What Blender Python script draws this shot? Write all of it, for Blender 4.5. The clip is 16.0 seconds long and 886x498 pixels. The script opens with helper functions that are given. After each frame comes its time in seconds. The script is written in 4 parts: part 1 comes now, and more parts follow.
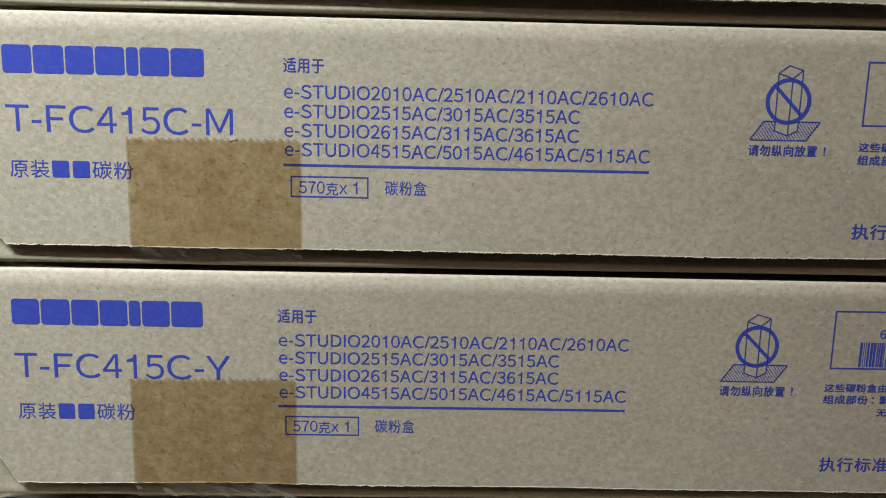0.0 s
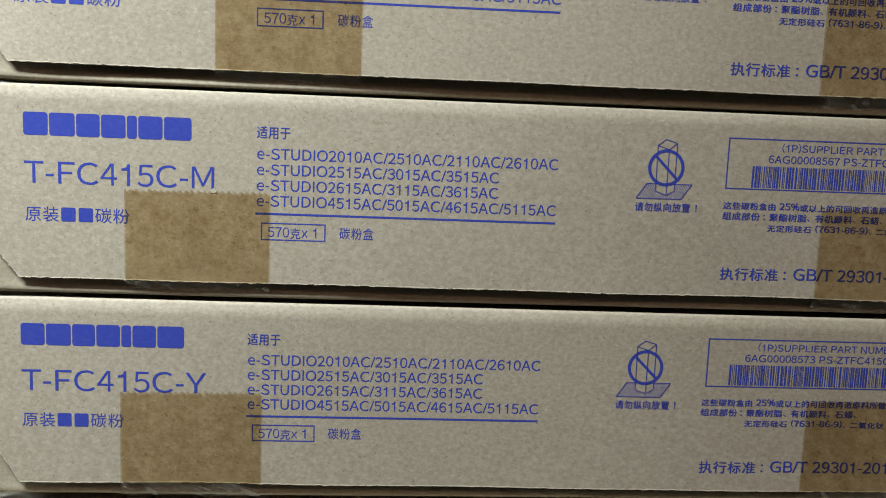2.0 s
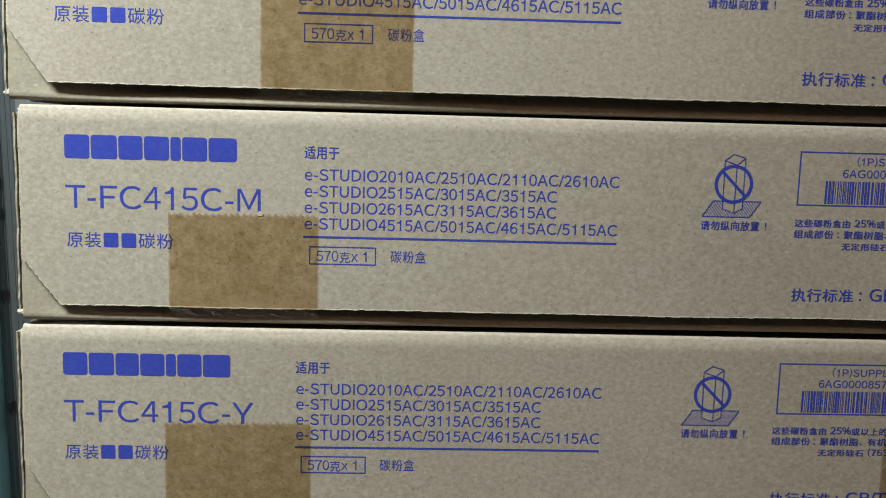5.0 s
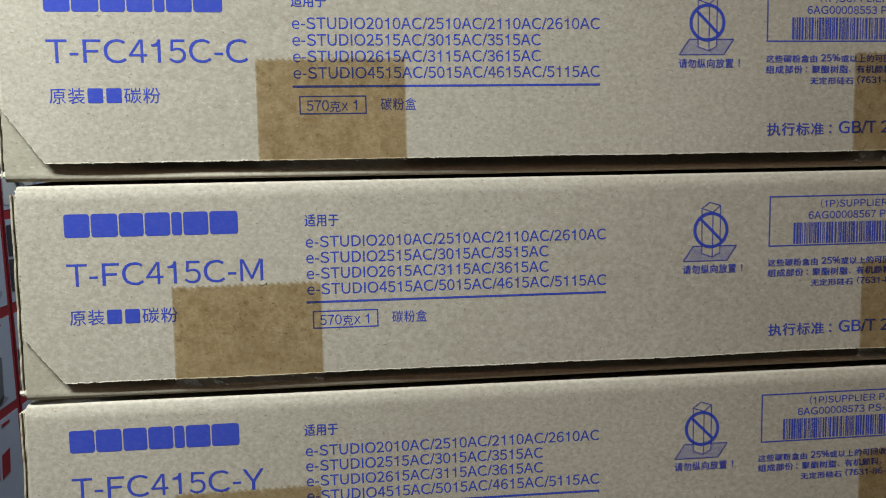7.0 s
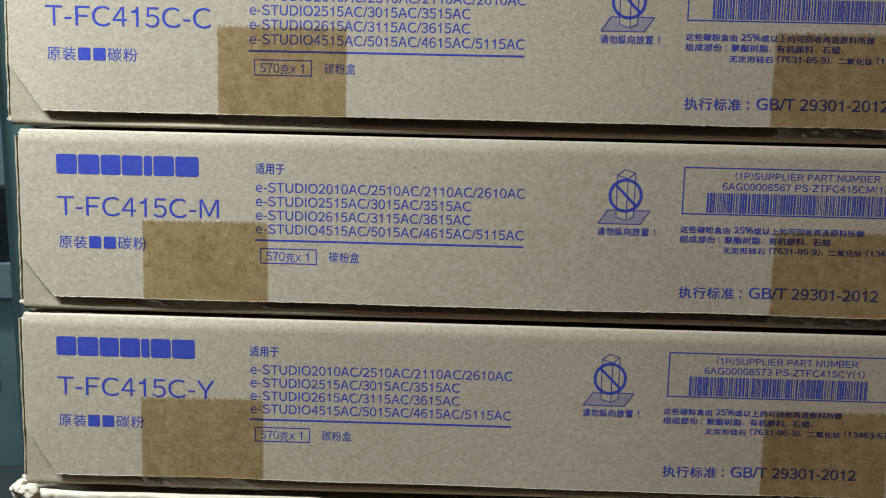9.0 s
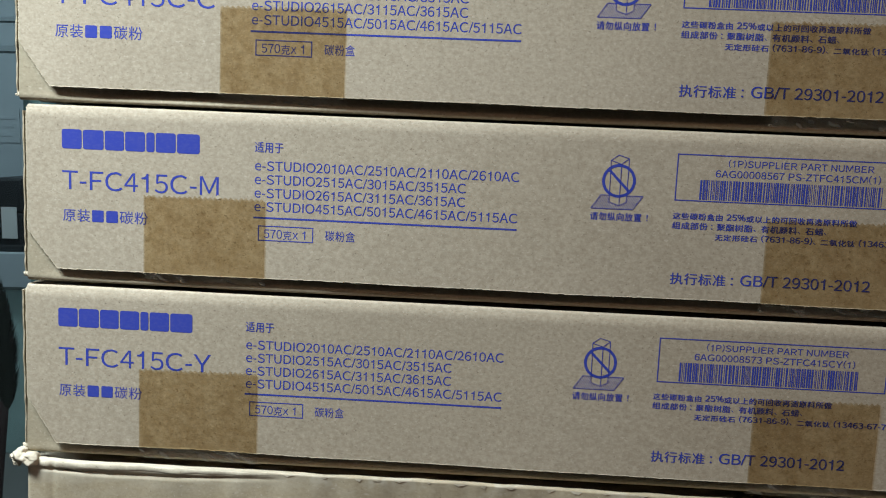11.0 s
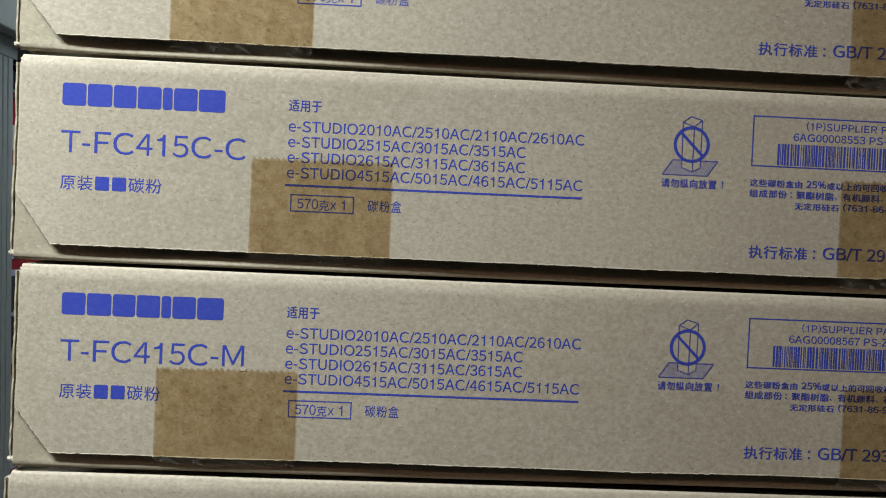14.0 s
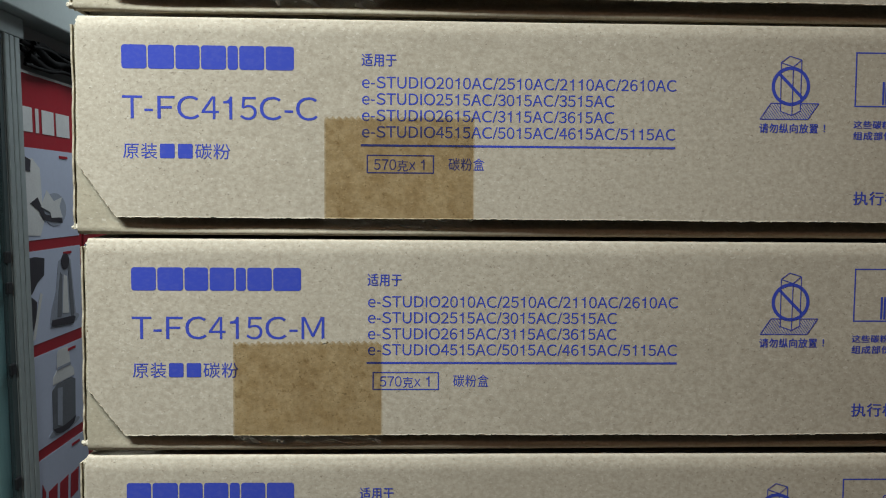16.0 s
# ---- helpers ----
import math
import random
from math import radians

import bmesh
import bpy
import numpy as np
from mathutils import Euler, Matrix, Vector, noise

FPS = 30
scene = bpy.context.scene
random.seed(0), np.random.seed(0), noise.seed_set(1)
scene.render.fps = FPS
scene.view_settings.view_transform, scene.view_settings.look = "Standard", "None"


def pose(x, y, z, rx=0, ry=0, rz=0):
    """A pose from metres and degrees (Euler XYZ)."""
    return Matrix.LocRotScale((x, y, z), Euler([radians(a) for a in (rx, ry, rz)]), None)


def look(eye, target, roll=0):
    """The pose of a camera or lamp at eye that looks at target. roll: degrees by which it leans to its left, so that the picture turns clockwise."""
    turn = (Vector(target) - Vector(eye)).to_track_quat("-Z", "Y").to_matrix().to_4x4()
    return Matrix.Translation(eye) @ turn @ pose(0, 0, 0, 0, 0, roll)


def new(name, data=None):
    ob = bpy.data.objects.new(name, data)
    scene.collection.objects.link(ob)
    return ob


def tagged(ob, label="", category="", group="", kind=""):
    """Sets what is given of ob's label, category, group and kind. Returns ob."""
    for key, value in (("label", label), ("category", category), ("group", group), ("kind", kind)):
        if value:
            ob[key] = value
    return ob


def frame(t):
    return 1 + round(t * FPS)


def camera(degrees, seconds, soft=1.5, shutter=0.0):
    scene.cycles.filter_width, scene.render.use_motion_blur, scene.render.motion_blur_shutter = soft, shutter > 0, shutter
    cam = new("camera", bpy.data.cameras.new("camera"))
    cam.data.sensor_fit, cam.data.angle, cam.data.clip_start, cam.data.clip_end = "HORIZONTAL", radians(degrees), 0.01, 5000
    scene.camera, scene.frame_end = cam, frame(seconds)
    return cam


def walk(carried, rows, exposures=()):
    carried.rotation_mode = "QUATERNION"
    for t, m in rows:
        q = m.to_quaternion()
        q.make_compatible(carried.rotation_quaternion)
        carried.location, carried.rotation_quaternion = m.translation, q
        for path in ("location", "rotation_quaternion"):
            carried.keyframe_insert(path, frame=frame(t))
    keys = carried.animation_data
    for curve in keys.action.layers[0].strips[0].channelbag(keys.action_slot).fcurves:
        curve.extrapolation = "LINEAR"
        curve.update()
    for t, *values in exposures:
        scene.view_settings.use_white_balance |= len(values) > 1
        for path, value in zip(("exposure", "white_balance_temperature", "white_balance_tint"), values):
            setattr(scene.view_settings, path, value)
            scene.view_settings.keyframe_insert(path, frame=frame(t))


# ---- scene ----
cam = camera(55.4, 16.0, soft=1.05, shutter=0.15)
# The stack of cartons leans a little on its crushed bottom carton: path and stack share this lean.
LEAN = Matrix.Translation((0, 0, 1.42)) @ Matrix.Rotation(radians(1.4), 4, "Y") @ Matrix.Translation((0, 0, -1.42))
PATH = [
    (0, (0.0513, -0.3041, 1.4475), (0.0925, 1.6610, 1.0777), 1.29),
    (0.5, (0.0692, -0.3204, 1.4599), (0.0630, 1.6406, 1.0670), 0.76),
    (1, (0.0861, -0.3556, 1.4612), (0.0313, 1.6156, 1.1273), -0.02),
    (1.5, (0.0715, -0.3584, 1.4522), (0.0740, 1.6236, 1.1846), 1.07),
    (2, (0.0592, -0.3700, 1.4545), (0.1816, 1.6099, 1.1997), 2.23),
    (2.5, (0.0738, -0.3641, 1.4503), (0.1842, 1.6180, 1.2072), 2.40),
    (3, (0.1012, -0.3572, 1.4473), (0.0661, 1.6231, 1.1695), 1.89),
    (3.5, (0.0827, -0.3568, 1.4491), (0.0012, 1.6111, 1.1015), 1.04),
    (4, (0.0519, -0.3560, 1.4523), (-0.0269, 1.6152, 1.1233), 0.31),
    (4.5, (0.0461, -0.3476, 1.4554), (0.0601, 1.6323, 1.1730), 0.83),
    (4.7, (0.0468, -0.3493, 1.4578), (0.0875, 1.6322, 1.1893), 1.15),
    (6.8, (0.0238, -0.3576, 1.4682), (0.1901, 1.6273, 1.2873), 0.40),
    (7, (0.0180, -0.3614, 1.4774), (0.2418, 1.6161, 1.2793), -1.01),
    (7.5, (0.0128, -0.3790, 1.4768), (0.3162, 1.5865, 1.2653), -0.80),
    (8, (0.0466, -0.3915, 1.4749), (0.2043, 1.5900, 1.2544), 1.48),
    (8.5, (0.0781, -0.4112, 1.4696), (0.0956, 1.5750, 1.2353), 1.55),
    (9, (0.1007, -0.4098, 1.4708), (0.0599, 1.5733, 1.2148), 1.34),
    (9.2, (0.1027, -0.4079, 1.4720), (0.0688, 1.5753, 1.2157), 1.87),
    (11.3, (0.1195, -0.4211, 1.4613), (0.0044, 1.5594, 1.2073), 2.77),
    (11.5, (0.1247, -0.4249, 1.4619), (-0.0221, 1.5530, 1.2041), 2.99),
    (12, (0.1171, -0.4287, 1.4729), (-0.0967, 1.5456, 1.2358), 1.72),
    (12.5, (0.1007, -0.4199, 1.4797), (-0.0757, 1.5650, 1.3089), 1.22),
    (13, (0.0729, -0.3960, 1.4696), (0.0038, 1.6001, 1.3662), 1.58),
    (13.5, (0.0490, -0.3845, 1.4806), (0.1141, 1.6121, 1.3843), 2.22),
    (14, (0.0525, -0.3743, 1.4944), (0.1339, 1.6235, 1.4486), 2.53),
    (14.5, (0.0519, -0.3693, 1.5016), (0.1258, 1.6283, 1.4373), 4.48),
    (15, (0.0287, -0.3633, 1.4900), (0.0680, 1.6327, 1.3693), 2.46),
    (15.5, (0.0183, -0.3617, 1.4826), (0.0707, 1.6334, 1.3542), 1.54),
    (16, (0.0193, -0.3525, 1.4897), (0.0884, 1.6426, 1.3677), 0.45),
]
walk(cam, [(t, LEAN @ look(eye, target, roll)) for t, eye, target, roll in PATH],
     [(0.0, 0.0, 6500, 10), (1.0, 0.0, 6500, 10), (3.0, 0.02, 6500, 10), (4.5, -0.06, 6520, 10), (7.0, -0.11, 6340, 10),
      (8.5, -0.05, 6400, 10), (11.5, 0.04, 6500, 10), (12.5, -0.08, 6500, 10), (13.2, -0.16, 6560, 10.5), (14.0, -0.23, 6560, 10.5),
      (14.5, -0.22, 6760, 11), (15.0, -0.24, 6560, 10.5), (16.0, -0.26, 6530, 10)])

# ---- light ----
world = bpy.data.worlds.new("world")
scene.world = world
world.use_nodes = True
world.node_tree.nodes["Background"].inputs[0].default_value = (0.55, 0.62, 0.7, 1)
world.node_tree.nodes["Background"].inputs[1].default_value = 0.02


def unseen_lamp(name, place, size_x, size_y, watts, colour):
    data = bpy.data.lights.new(name, "AREA")
    data.shape, data.size, data.size_y, data.energy, data.color = "RECTANGLE", size_x, size_y, watts, colour
    ob = new(name, data)
    ob.matrix_world = Matrix.Translation(place)
    return ob


# overhead key lamp, unseen and without fixture, set for the falloff across the cartons
unseen_lamp("unseen_area_light", (-0.38, -0.25, 2.0), 0.34, 0.12, 18.1, (0.88, 1.0, 1.045))
# added warm fill from the right, no such fixture; reddens that side
unseen_lamp("unseen_area_light", (1.3, -1.3, 2.60), 0.9, 0.2, 8.5, (1.0, 0.60, 0.43))
# added fill that brightens the posters and the post
unseen_lamp("unseen_area_light", (-0.35, 2.2, 2.66), 0.9, 0.25, 14, (0.82, 0.93, 1.0))
# added fill for the back room behind the glass, no fixture there
unseen_lamp("unseen_area_light", (-2.0, 2.5, 2.66), 1.2, 0.25, 17, (0.84, 0.95, 1.0))
scene.view_settings.exposure = 0.0


# ---- materials ----
def material(name):
    mat = bpy.data.materials.new(name)
    mat.use_nodes = True
    nt = mat.node_tree
    return mat, nt, nt.nodes["Principled BSDF"]


def add(nt, kind, operation=""):
    node = nt.nodes.new(kind)
    if operation:
        node.operation = operation
    return node


def ramp(nt, source, stops):
    node = nt.nodes.new("ShaderNodeValToRGB")
    el = node.color_ramp.elements
    while len(el) < len(stops):
        el.new(0.5)
    for e, (p, c) in zip(el, stops):
        e.position, e.color = p, (*c, 1) if len(c) == 3 else c
    nt.links.new(source, node.inputs[0])
    return node.outputs[0]


def mix(nt, a, b, factor, mode="MIX"):
    node = nt.nodes.new("ShaderNodeMix")
    node.data_type, node.blend_type = "RGBA", mode
    for sock, v in ((node.inputs[0], factor), (node.inputs[6], a), (node.inputs[7], b)):
        if isinstance(v, (int, float)):
            sock.default_value = v
        elif isinstance(v, tuple):
            sock.default_value = (*v, 1)
        else:
            nt.links.new(v, sock)
    return node.outputs[2]


def spots(nt, vector, scale, detail, rough, distort=0.0):
    n = add(nt, "ShaderNodeTexNoise")
    n.inputs["Scale"].default_value, n.inputs["Detail"].default_value = scale, detail
    n.inputs["Roughness"].default_value, n.inputs["Distortion"].default_value = rough, distort
    nt.links.new(vector, n.inputs["Vector"])
    return n.outputs["Fac"]


def shifted(nt, stretch=(1, 1, 1)):
    co = add(nt, "ShaderNodeTexCoord")
    info = add(nt, "ShaderNodeObjectInfo")
    mul = add(nt, "ShaderNodeMath", operation="MULTIPLY")
    mul.inputs[1].default_value = 7.3
    nt.links.new(info.outputs["Random"], mul.inputs[0])
    plus = add(nt, "ShaderNodeVectorMath", operation="ADD")
    nt.links.new(co.outputs["Object"], plus.inputs[0])
    nt.links.new(mul.outputs[0], plus.inputs[1])
    m = add(nt, "ShaderNodeMapping")
    m.inputs["Scale"].default_value = stretch
    nt.links.new(plus.outputs[0], m.inputs["Vector"])
    return m.outputs[0]


def kraft(name, base, light, dark, crease=0.0, worn_from=None):
    """Unbleached corrugated board: mottled pulp, short fibres, dark and pale flecks."""
    mat, nt, bsdf = material(name)
    v = shifted(nt, (0.8, 1, 1))
    pulp = spots(nt, v, 620, 3, 0.7)
    blotch = spots(nt, v, 70, 4, 0.6)
    wide = spots(nt, v, 9, 3, 0.5)
    fleck = spots(nt, v, 1050, 1.5, 0.5, 0.3)
    pale = spots(nt, shifted(nt, (0.7, 1.2, 1.2)), 900, 1.5, 0.4, 0.8)
    c = mix(nt, dark, light, ramp(nt, pulp, [(0.30, (0, 0, 0)), (0.70, (1, 1, 1))]))
    c = mix(nt, base, c, 0.56)
    cloud = spots(nt, v, 430, 2.0, 0.5)
    c = mix(nt, c, ramp(nt, cloud, [(0.34, (0.93, 0.92, 0.905)), (0.66, (1.05, 1.05, 1.045))]), 0.7, "MULTIPLY")
    c = mix(nt, c, ramp(nt, blotch, [(0.3, (0.96, 0.955, 0.945)), (0.7, (1.025, 1.02, 1.015))]), 0.8, "MULTIPLY")
    c = mix(nt, c, ramp(nt, wide, [(0.35, (0.95, 0.94, 0.925)), (0.65, (1.04, 1.04, 1.04))]), 0.7, "MULTIPLY")
    c = mix(nt, c, (dark[0] * 0.55, dark[1] * 0.52, dark[2] * 0.48), ramp(nt, fleck, [(0.26, (0.6, 0.6, 0.6)), (0.33, (0, 0, 0))]))
    c = mix(nt, c, (0.60, 0.53, 0.43), ramp(nt, pale, [(0.66, (0, 0, 0)), (0.74, (0.5, 0.5, 0.5))]))
    if crease:
        wear = spots(nt, shifted(nt, (0.6, 1, 1.6)), 130, 5, 0.7, 0.5)
        c = mix(nt, c, (0.52, 0.47, 0.39), ramp(nt, wear, [(0.42, (crease, crease, crease)), (0.62, (0, 0, 0))]))
    if worn_from:
        # rubbed to the bare paper along the crushed edge, in an uneven border
        split = add(nt, "ShaderNodeSeparateXYZ")
        nt.links.new(add(nt, "ShaderNodeTexCoord").outputs["Object"], split.inputs[0])
        rough = add(nt, "ShaderNodeMath", operation="MULTIPLY_ADD")
        nt.links.new(spots(nt, shifted(nt, (0.5, 1, 1)), 45, 4, 0.6), rough.inputs[0])
        rough.inputs[1].default_value = 0.022
        nt.links.new(split.outputs["Z"], rough.inputs[2])
        span = add(nt, "ShaderNodeMapRange")
        span.inputs["From Min"].default_value, span.inputs["From Max"].default_value = worn_from, worn_from + 0.013
        nt.links.new(rough.outputs[0], span.inputs["Value"])
        # worn through over the first hand's breadth, in patches beyond
        reach = add(nt, "ShaderNodeMapRange")
        reach.inputs["From Min"].default_value, reach.inputs["From Max"].default_value = 0.09, 0.17
        reach.inputs["To Min"].default_value, reach.inputs["To Max"].default_value = 1.0, 0.0
        nt.links.new(split.outputs["X"], reach.inputs["Value"])
        patches = ramp(nt, spots(nt, shifted(nt, (0.7, 1, 1)), 55, 4, 0.65), [(0.50, (0, 0, 0)), (0.60, (0.8, 0.8, 0.8))])
        either = add(nt, "ShaderNodeMath", operation="MAXIMUM")
        nt.links.new(reach.outputs[0], either.inputs[0])
        nt.links.new(patches, either.inputs[1])
        amount = add(nt, "ShaderNodeMath", operation="MULTIPLY")
        nt.links.new(span.outputs[0], amount.inputs[0])
        nt.links.new(either.outputs[0], amount.inputs[1])
        c = mix(nt, c, (0.52, 0.47, 0.375), amount.outputs[0])
    nt.links.new(c, bsdf.inputs["Base Color"])
    bsdf.inputs["Roughness"].default_value = 0.78
    bsdf.inputs["Specular IOR Level"].default_value = 0.28
    bump = add(nt, "ShaderNodeBump")
    bump.inputs["Strength"].default_value, bump.inputs["Distance"].default_value = 0.2, 0.0003
    nt.links.new(pulp, bump.inputs["Height"])
    big = add(nt, "ShaderNodeBump")
    big.inputs["Strength"].default_value, big.inputs["Distance"].default_value = 0.12, 0.0005
    nt.links.new(blotch, big.inputs["Height"])
    nt.links.new(bump.outputs[0], big.inputs["Normal"])
    nt.links.new(big.outputs[0], bsdf.inputs["Normal"])
    return mat


BOARD = kraft("kraft_board", (0.416, 0.357, 0.273), (0.515, 0.452, 0.358), (0.30, 0.246, 0.178))
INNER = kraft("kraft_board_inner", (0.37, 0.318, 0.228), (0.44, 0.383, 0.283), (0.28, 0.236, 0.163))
WORN = kraft("kraft_board_crushed", (0.375, 0.312, 0.21), (0.445, 0.378, 0.27), (0.30, 0.245, 0.16), 0.16, 0.1360)
TORN = kraft("torn_paper_edge", (0.46, 0.40, 0.305), (0.53, 0.47, 0.37), (0.36, 0.305, 0.225))
WHITE_PAPER = kraft("bare_white_paper", (0.55, 0.49, 0.385), (0.62, 0.565, 0.46), (0.44, 0.38, 0.285))


def ink(name, colour, fade):
    mat, nt, bsdf = material(name)
    v = shifted(nt, (0.7, 1, 1))
    grain = spots(nt, v, 700, 2, 0.6)
    patch = spots(nt, v, 60, 3, 0.6)
    c = mix(nt, colour, fade, ramp(nt, grain, [(0.45, (0, 0, 0)), (0.75, (0.4, 0.4, 0.4))]))
    c = mix(nt, c, fade, ramp(nt, patch, [(0.5, (0, 0, 0)), (0.8, (0.15, 0.15, 0.15))]))
    nt.links.new(c, bsdf.inputs["Base Color"])
    bsdf.inputs["Roughness"].default_value = 0.7
    bsdf.inputs["Specular IOR Level"].default_value = 0.15
    return mat


BLUE = ink("blue_print", (0.036, 0.056, 0.35), (0.085, 0.095, 0.34))
BLACK = ink("black_print", (0.012, 0.012, 0.013), (0.05, 0.045, 0.04))


def tape_material():
    mat = bpy.data.materials.new("brown_tape")
    mat.use_nodes = True
    nt = mat.node_tree
    nt.nodes.clear()
    out = add(nt, "ShaderNodeOutputMaterial")
    clear = add(nt, "ShaderNodeBsdfTransparent")
    v = shifted(nt, (1, 1, 1))
    streak = spots(nt, shifted(nt, (1.6, 1, 0.3)), 60, 4, 0.6)
    c = ramp(nt, streak, [(0.3, (0.82, 0.735, 0.59)), (0.7, (0.89, 0.815, 0.67))])
    c = mix(nt, c, ramp(nt, spots(nt, v, 190, 3, 0.65), [(0.36, (0.88, 0.85, 0.80)), (0.62, (1.0, 1.0, 1.0))]), 0.9, "MULTIPLY")
    c = mix(nt, c, (0.60, 0.50, 0.36), ramp(nt, spots(nt, v, 420, 2, 0.5, 0.5), [(0.30, (0.8, 0.8, 0.8)), (0.37, (0, 0, 0))]))
    nt.links.new(c, clear.inputs["Color"])
    gloss = add(nt, "ShaderNodeBsdfGlossy")
    gloss.inputs["Roughness"].default_value = 0.28
    bump = add(nt, "ShaderNodeBump")
    bump.inputs["Strength"].default_value, bump.inputs["Distance"].default_value = 0.5, 0.001
    nt.links.new(spots(nt, v, 120, 3, 0.6), bump.inputs["Height"])
    nt.links.new(bump.outputs[0], gloss.inputs["Normal"])
    m = add(nt, "ShaderNodeMixShader")
    m.inputs[0].default_value = 0.045
    nt.links.new(clear.outputs[0], m.inputs[1])
    nt.links.new(gloss.outputs[0], m.inputs[2])
    nt.links.new(m.outputs[0], out.inputs[0])
    return mat


def film_material():
    """The loose, creased end of the tape, milky where it has come off the board."""
    mat, nt, bsdf = material("loose_tape_film")
    turn = add(nt, "ShaderNodeMapping")
    turn.inputs["Rotation"].default_value = (0, radians(-38), 0)
    nt.links.new(shifted(nt), turn.inputs["Vector"])
    co = add(nt, "ShaderNodeMapping")
    co.inputs["Scale"].default_value = (0.14, 1, 1)
    nt.links.new(turn.outputs[0], co.inputs["Vector"])
    streak = spots(nt, co.outputs[0], 330, 1.5, 0.4, 0.2)
    nt.links.new(ramp(nt, streak, [(0.4, (0.40, 0.37, 0.31)), (0.7, (0.60, 0.58, 0.53))]), bsdf.inputs["Base Color"])
    nt.links.new(ramp(nt, streak, [(0.40, (0.10, 0.10, 0.10)), (0.5, (0.20, 0.20, 0.20)), (0.64, (0.42, 0.42, 0.42))]), bsdf.inputs["Alpha"])
    bsdf.inputs["Roughness"].default_value = 0.22
    bump = add(nt, "ShaderNodeBump")
    bump.inputs["Strength"].default_value, bump.inputs["Distance"].default_value = 0.8, 0.002
    nt.links.new(streak, bump.inputs["Height"])
    nt.links.new(bump.outputs[0], bsdf.inputs["Normal"])
    return mat


TAPE = tape_material()
FILM = film_material()


def plain(name, colour, rough, metal=0.0, vary=0.12, scale=14, bump=0.0, spec=0.4):
    mat, nt, bsdf = material(name)
    v = shifted(nt)
    n = spots(nt, v, scale, 5, 0.6)
    f = spots(nt, v, scale * 18, 2, 0.5)
    lo = tuple(k * (1 - vary) for k in colour)
    hi = tuple(min(1, k * (1 + vary)) for k in colour)
    c = mix(nt, ramp(nt, n, [(0.3, lo), (0.7, hi)]), ramp(nt, f, [(0.3, lo), (0.7, hi)]), 0.35)
    nt.links.new(c, bsdf.inputs["Base Color"])
    nt.links.new(ramp(nt, n, [(0.3, (rough * 0.85,) * 3), (0.7, (min(1, rough * 1.15),) * 3)]), bsdf.inputs["Roughness"])
    bsdf.inputs["Metallic"].default_value = metal
    bsdf.inputs["Specular IOR Level"].default_value = spec
    if bump:
        b = add(nt, "ShaderNodeBump")
        b.inputs["Strength"].default_value, b.inputs["Distance"].default_value = 0.4, bump
        nt.links.new(f, b.inputs["Height"])
        nt.links.new(b.outputs[0], bsdf.inputs["Normal"])
    return mat


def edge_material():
    """The ground edge of green glass: a light streak along the middle and dark sides painted into the green, with long
    streaks.
    """
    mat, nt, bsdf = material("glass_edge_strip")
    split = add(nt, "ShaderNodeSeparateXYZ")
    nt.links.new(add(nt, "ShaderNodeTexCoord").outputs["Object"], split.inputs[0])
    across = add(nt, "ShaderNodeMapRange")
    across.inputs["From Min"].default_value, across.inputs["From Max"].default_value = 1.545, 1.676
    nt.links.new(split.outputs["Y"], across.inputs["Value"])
    # the light caught in the edge is put into this ramp
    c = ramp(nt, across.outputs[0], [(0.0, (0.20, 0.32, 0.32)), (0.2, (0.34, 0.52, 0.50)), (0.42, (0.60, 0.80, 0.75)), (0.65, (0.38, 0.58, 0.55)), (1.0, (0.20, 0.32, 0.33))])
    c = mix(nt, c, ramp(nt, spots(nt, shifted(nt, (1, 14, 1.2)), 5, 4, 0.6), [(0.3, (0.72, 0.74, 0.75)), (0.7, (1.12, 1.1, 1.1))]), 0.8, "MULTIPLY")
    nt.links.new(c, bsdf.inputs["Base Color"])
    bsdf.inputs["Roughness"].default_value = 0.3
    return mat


WALL = plain("wall_paint", (0.34, 0.35, 0.35), 0.7, bump=0.0006, scale=3, vary=0.05)
CEIL = plain("ceiling_paint", (0.45, 0.46, 0.46), 0.8, scale=3, vary=0.04)
TILE = plain("floor_tile", (0.20, 0.195, 0.19), 0.35, scale=5, vary=0.1)
LAMINATE = plain("counter_laminate", (0.62, 0.6, 0.56), 0.45, scale=6)
ALU = plain("aluminium", (0.46, 0.51, 0.50), 0.42, 0.25, scale=40)
SEAL = plain("rubber_seal", (0.085, 0.11, 0.11), 0.6)
CLIP = plain("dark_clip", (0.03, 0.03, 0.032), 0.45)
FASCIA = plain("fascia_paint", (0.43, 0.475, 0.46), 0.55, scale=4, vary=0.06)
PALE = plain("back_room_paint", (0.38, 0.44, 0.48), 0.6, scale=2.5, vary=0.1)
SHELF = plain("shelf_board", (0.50, 0.57, 0.62), 0.5, scale=6)
LOWER = plain("grey_green_panel", (0.44, 0.62, 0.61), 0.6, scale=4, vary=0.18)
DARKPLASTIC = plain("printer_plastic", (0.012, 0.016, 0.02), 0.5)
PAPER = plain("paper", (0.68, 0.70, 0.70), 0.7)
FEATHER = plain("bristle", (0.035, 0.044, 0.036), 0.8, vary=0.3)
POLE = plain("broom_pole", (0.062, 0.036, 0.036), 0.5)
RED = plain("poster_red", (0.42, 0.022, 0.035), 0.45, scale=5, vary=0.08)
WHITE = plain("poster_white", (0.58, 0.63, 0.77), 0.45, scale=5, vary=0.05)
PWHITE = plain("poster_picture_white", (0.74, 0.74, 0.72), 0.45, scale=9)
